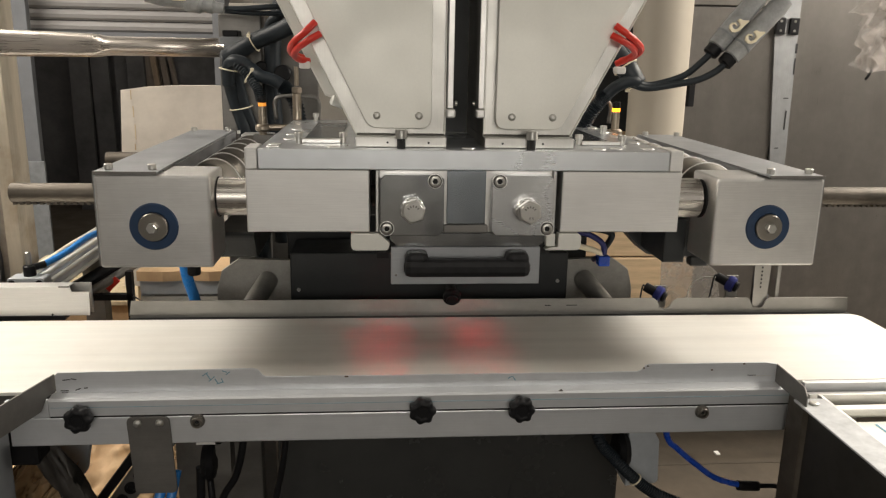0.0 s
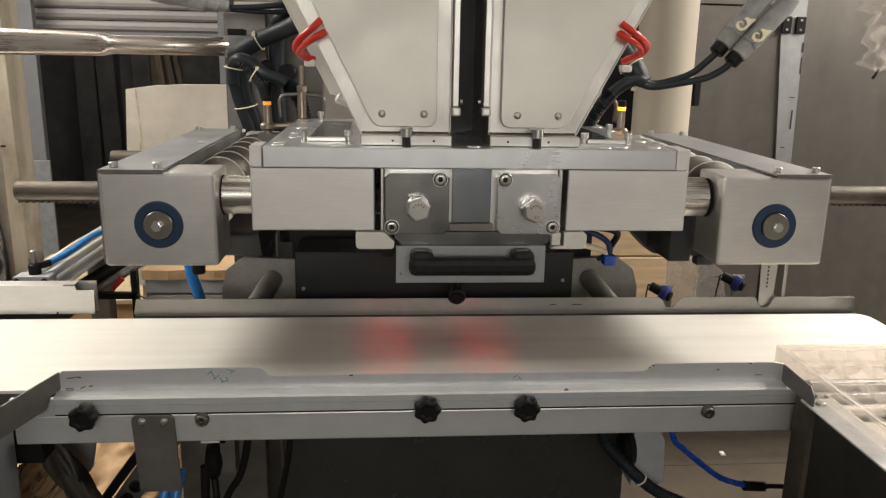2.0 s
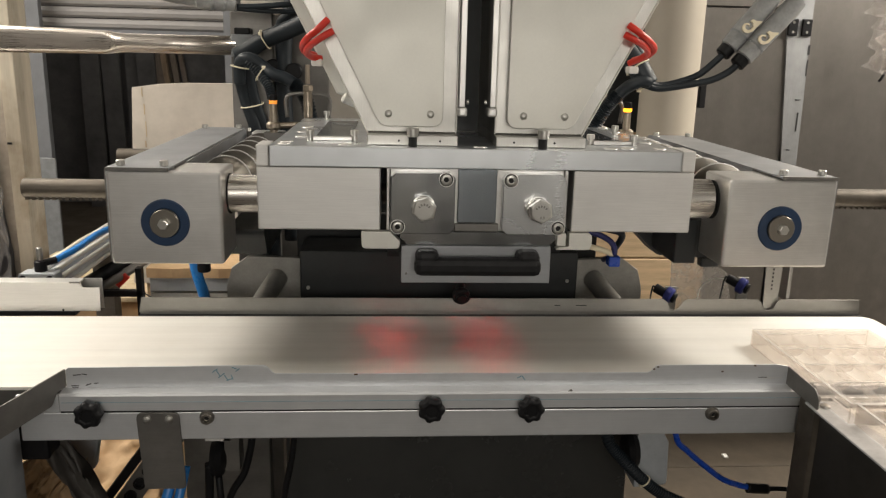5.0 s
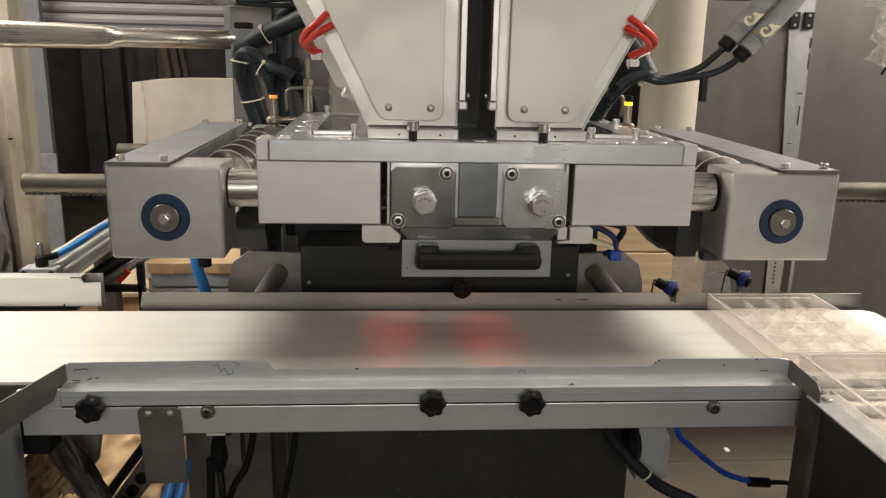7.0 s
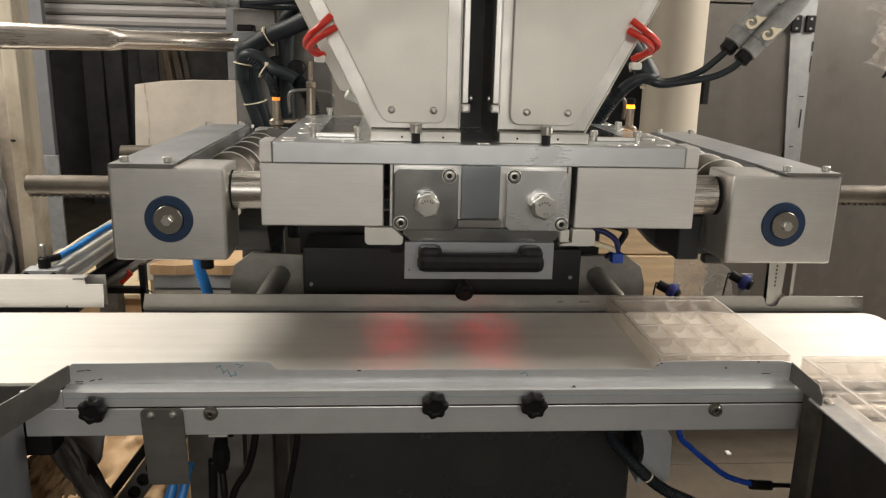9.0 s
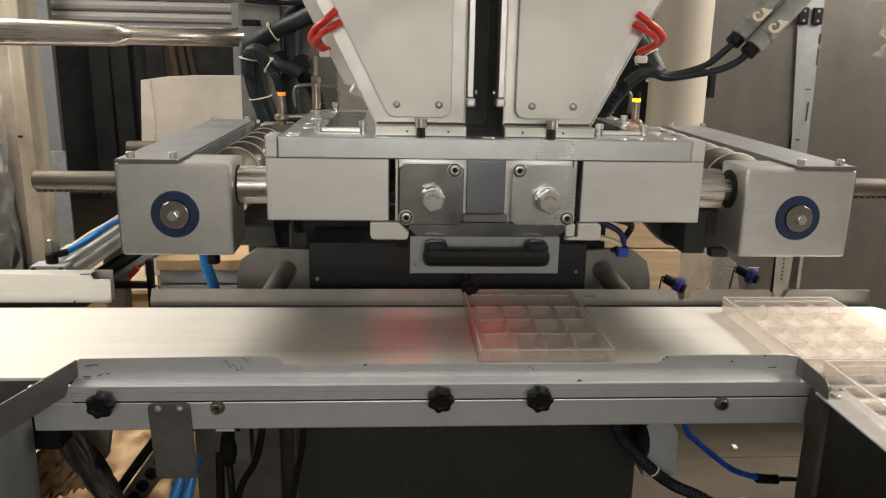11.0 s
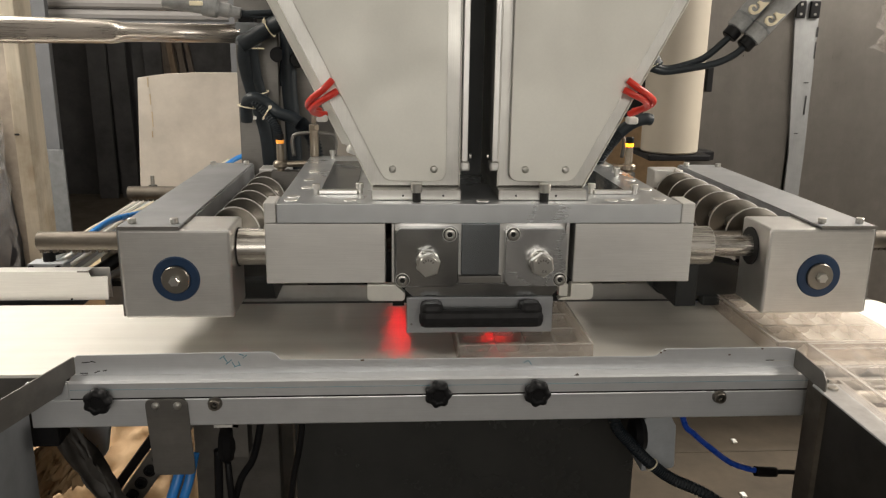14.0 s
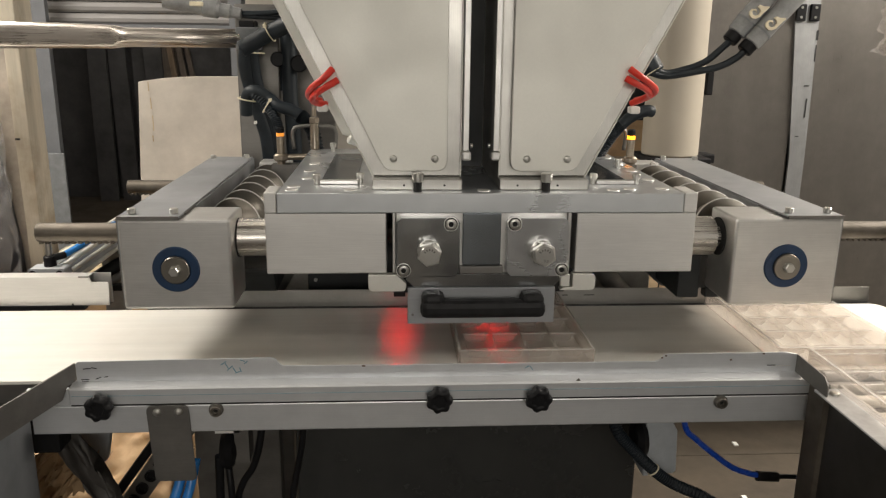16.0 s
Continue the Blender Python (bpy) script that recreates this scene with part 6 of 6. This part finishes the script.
part("board", box(0.36, 0.59, 1.02, 1.04, 0.0, 0.62, 0.003), FLOOR_TAN, ply)
part("board", box(0.36, 0.79, 1.022, 1.042, 0.622, 0.842, 0.003), FLOOR_TAN, ply)
part("board", box(0.362, 0.79, 1.024, 1.044, 0.846, 0.935, 0.003), FLOOR_TAN, ply)
part("floor_board", box(0.36, 0.59, 1.044, 1.30, 0.0, 0.03, 0.003), PALE_WOOD, ply)
single("plywood_sheet", box(0.95, 3.2, 4.27, 4.29, 0.0, 1.25, 0.002), CARD, "tan plywood sheet standing against the far wall", "plywood")
film_thing = thing("hanging_film", (1.005, 0.60, 1.66), "crumpled clear plastic film hanging from above", "plastic film")
fm = crumple(16, 26, 0.12, 0.26, 0.05, 3.0)
bmesh.ops.transform(fm, matrix=Matrix.Translation((1.005, 0.60, 1.53)), verts=fm.verts)
part("film_sheet", fm, FILM, film_thing).modifiers.new("thickness", "SOLIDIFY").thickness = 0.0006
part("strap", tube([(0.985, 0.60, 1.40), (0.978, 0.60, 1.385), (0.973, 0.60, 1.378)], 0.003, 6), BLACK, film_thing)
part("cord", tube([(1.0, 0.60, 1.64), (1.0, 0.62, 2.2), (1.0, 0.64, 3.1)], 0.003, 6), BLACK, film_thing)


# ---- moulds ----
MW, MD, MH = 0.225, 0.322, 0.031


def make_mould(label):
    m = thing("mould", (0, 0, 0), label, "mould", "moulds")
    bm = bmesh.new()
    x0, x1, y0, y1 = -MW / 2, MW / 2, -MD / 2, MD / 2
    t = 0.004
    add_box(bm, x0, x1, y0, y0 + t, 0, MH, 0.0008)
    add_box(bm, x0, x1, y1 - t, y1, 0, MH, 0.0008)
    add_box(bm, x0, x0 + t, y0 + t, y1 - t, 0, MH, 0.0008)
    add_box(bm, x1 - t, x1, y0 + t, y1 - t, 0, MH, 0.0008)
    part("wall", bm, MOULD, m)
    bm = bmesh.new()
    for a, b, c, d in ((x0, x1, y0, y0 + t), (x0, x1, y1 - t, y1), (x0, x0 + t, y0 + t, y1 - t), (x1 - t, x1, y0 + t, y1 - t)):
        add_box(bm, a, b, c, d, MH + 0.0002, MH + 0.0012, 0.0004)
    part("rim", bm, MOULD_EDGE_GLINT, m)
    # web between the cavities
    px, py = (MW - 0.022) / 4, (MD - 0.030) / 4
    cw, cd = px - 0.008, py - 0.009
    bm = bmesh.new()
    zt = MH - 0.0025
    xs = [x0 + t] + [v for i in range(4) for v in (x0 + 0.011 + i * px + 0.004, x0 + 0.011 + i * px + 0.004 + cw)] + [x1 - t]
    ys = [y0 + t] + [v for j in range(4) for v in (y0 + 0.015 + j * py + 0.0045, y0 + 0.015 + j * py + 0.0045 + cd)] + [y1 - t]
    grid = [[bm.verts.new((x, y, zt)) for y in ys] for x in xs]
    for i in range(9):
        for j in range(9):
            if not (i % 2 and j % 2):
                bm.faces.new((grid[i][j], grid[i + 1][j], grid[i + 1][j + 1], grid[i][j + 1]))
    part("web", bm, MOULD, m)
    for i in range(4):
        for j in range(4):
            cx, cy = (xs[2 * i + 1] + xs[2 * i + 2]) / 2, (ys[2 * j + 1] + ys[2 * j + 2]) / 2
            bm = bmesh.new()
            rings = [[bm.verts.new((cx + sx * w, cy + sy * d, z)) for sx, sy in ((-1, -1), (1, -1), (1, 1), (-1, 1))]
                     for w, d, z in ((cw / 2, cd / 2, zt), (cw / 2 - 0.003, cd / 2 - 0.003, 0.014), (cw / 2 - 0.007, cd / 2 - 0.007, 0.0085))]
            for A, B in zip(rings, rings[1:]):
                for k in range(4):
                    bm.faces.new((A[k], A[(k + 1) % 4], B[(k + 1) % 4], B[k]))
            bm.faces.new(rings[-1])
            cav = part("cavity", bm, MOULD, m)
            # Pale bar paints the glint on the cavity's far edge
            bm = bmesh.new()
            add_box(bm, cx - cw / 2, cx + cw / 2, cy + cd / 2 - 0.001, cy + cd / 2 + 0.0015, zt - 0.0005, zt + 0.0012)
            part("glint_line", bm, MOULD_EDGE_GLINT, cav)
    return m


mould_a = make_mould("clear plastic chocolate mould with sixteen cavities on the belt")
mould_b = copy_thing(mould_a, pose(0.65, -1.7, 0.9))
mould_c = copy_thing(mould_a, pose(0.65, -2.4, 0.9))


# ---- what moves ----
def motions():
    drop = [(0, 0), (6, 0), (12.2, 0), (12.4, -0.0005), (12.5, -0.003), (12.75, -0.018), (13.0, -0.036), (13.5, -0.073), (13.9, -0.106), (14.0, -0.112), (14.2, -0.1162),
            (14.5, -0.1162), (14.7, -0.1135), (15.0, -0.106), (15.5, -0.098), (15.75, -0.0925), (16.0, -0.086)]
    walk(head, [(t, pose(0, HY, 1.052 + d)) for t, d in drop])
    # the plug at the left hangs on a lead that the head draws down
    p = ORIGIN[conn_l]
    walk(conn_l, [(t, pose(p.x, p.y, p.z + 0.36 * d)) for t, d in drop])
    slide = [(0, 0), (6, 0), (10.6, 0), (10.8, 0.003), (11.0, 0.013), (11.3, 0.038), (11.5, 0.055), (11.75, 0.066), (12.0, 0.0690), (12.5, 0.0695), (14.2, 0.0695), (14.45, 0.0690), (14.6, 0.061),
             (15.0, 0.030), (15.3, 0.012), (15.5, 0.008), (16.0, 0.007)]
    base = ORIGIN[right_unit] - ORIGIN[head]
    walk(right_unit, [(t, pose(base.x + d, base.y, base.z)) for t, d in slide])

    def at(left, rear):
        return pose(left + MW / 2, rear - MD / 2, 0.9)

    walk(mould_a, [(0, at(0.535, -0.75)), (0.5, at(0.535, -0.39)), (0.7, at(0.535, -0.25)), (0.9, at(0.535, -0.12)), (1.0, at(0.535, -0.065)), (1.1, at(0.535, -0.011)), (1.2, at(0.535, 0.029)), (1.3, at(0.535, 0.060)), (1.4, at(0.535, 0.077)), (4.25, at(0.535, 0.077)),
                   (4.5, at(0.534, 0.083)), (4.9, at(0.529, 0.149)), (5.4, at(0.522, 0.264)), (5.8, at(0.515, 0.336)), (6.0, at(0.512, 0.346)), (6.3, at(0.512, 0.347)), (7.7, at(0.512, 0.347)), (8.0, at(0.506, 0.347)),
                   (8.25, at(0.477, 0.347)), (8.5, at(0.438, 0.347)), (8.75, at(0.370, 0.347)), (9.0, at(0.295, 0.346)), (9.2, at(0.241, 0.343)), (9.6, at(0.117, 0.342)), (9.9, at(0.025, 0.343)), (10.1, at(-0.008, 0.345)),
                   (10.25, at(-0.0135, 0.345)), (11.9, at(-0.0145, 0.345)), (12.0, at(-0.022, 0.345)), (12.1, at(-0.034, 0.345)), (12.2, at(-0.0425, 0.345)), (12.35, at(-0.0455, 0.345)), (16.0, at(-0.0465, 0.345))])
    walk(mould_b, [(0, at(0.536, -1.32)), (0.7, at(0.536, -0.82)), (1.15, at(0.536, -0.545)), (1.4, at(0.536, -0.491)), (4.25, at(0.536, -0.491)), (4.5, at(0.536, -0.371)), (4.9, at(0.536, -0.179)), (5.4, at(0.536, -0.064)),
                   (5.8, at(0.536, 0.009)), (6.0, at(0.536, 0.0185)), (6.3, at(0.536, 0.019)), (9.7, at(0.536, 0.019)), (10.0, at(0.535, 0.044)), (10.4, at(0.525, 0.139)), (10.9, at(0.511, 0.279)), (11.2, at(0.502, 0.337)),
                   (11.4, at(0.498, 0.347)), (12.0, at(0.494, 0.346)), (12.5, at(0.491, 0.346)), (16.0, at(0.49, 0.341))])
    walk(mould_c, [(0, at(0.538, -2.211)), (1.15, at(0.538, -1.111)), (4.25, at(0.538, -1.061)), (4.9, at(0.538, -0.511)), (5.8, at(0.538, -0.318)), (6.0, at(0.538, -0.311)), (9.7, at(0.538, -0.309)), (10.0, at(0.538, -0.284)),
                   (10.4, at(0.538, -0.189)), (10.9, at(0.538, -0.049)), (11.2, at(0.538, 0.009)), (11.4, at(0.538, 0.019)), (16.0, at(0.538, 0.0155))])


motions()
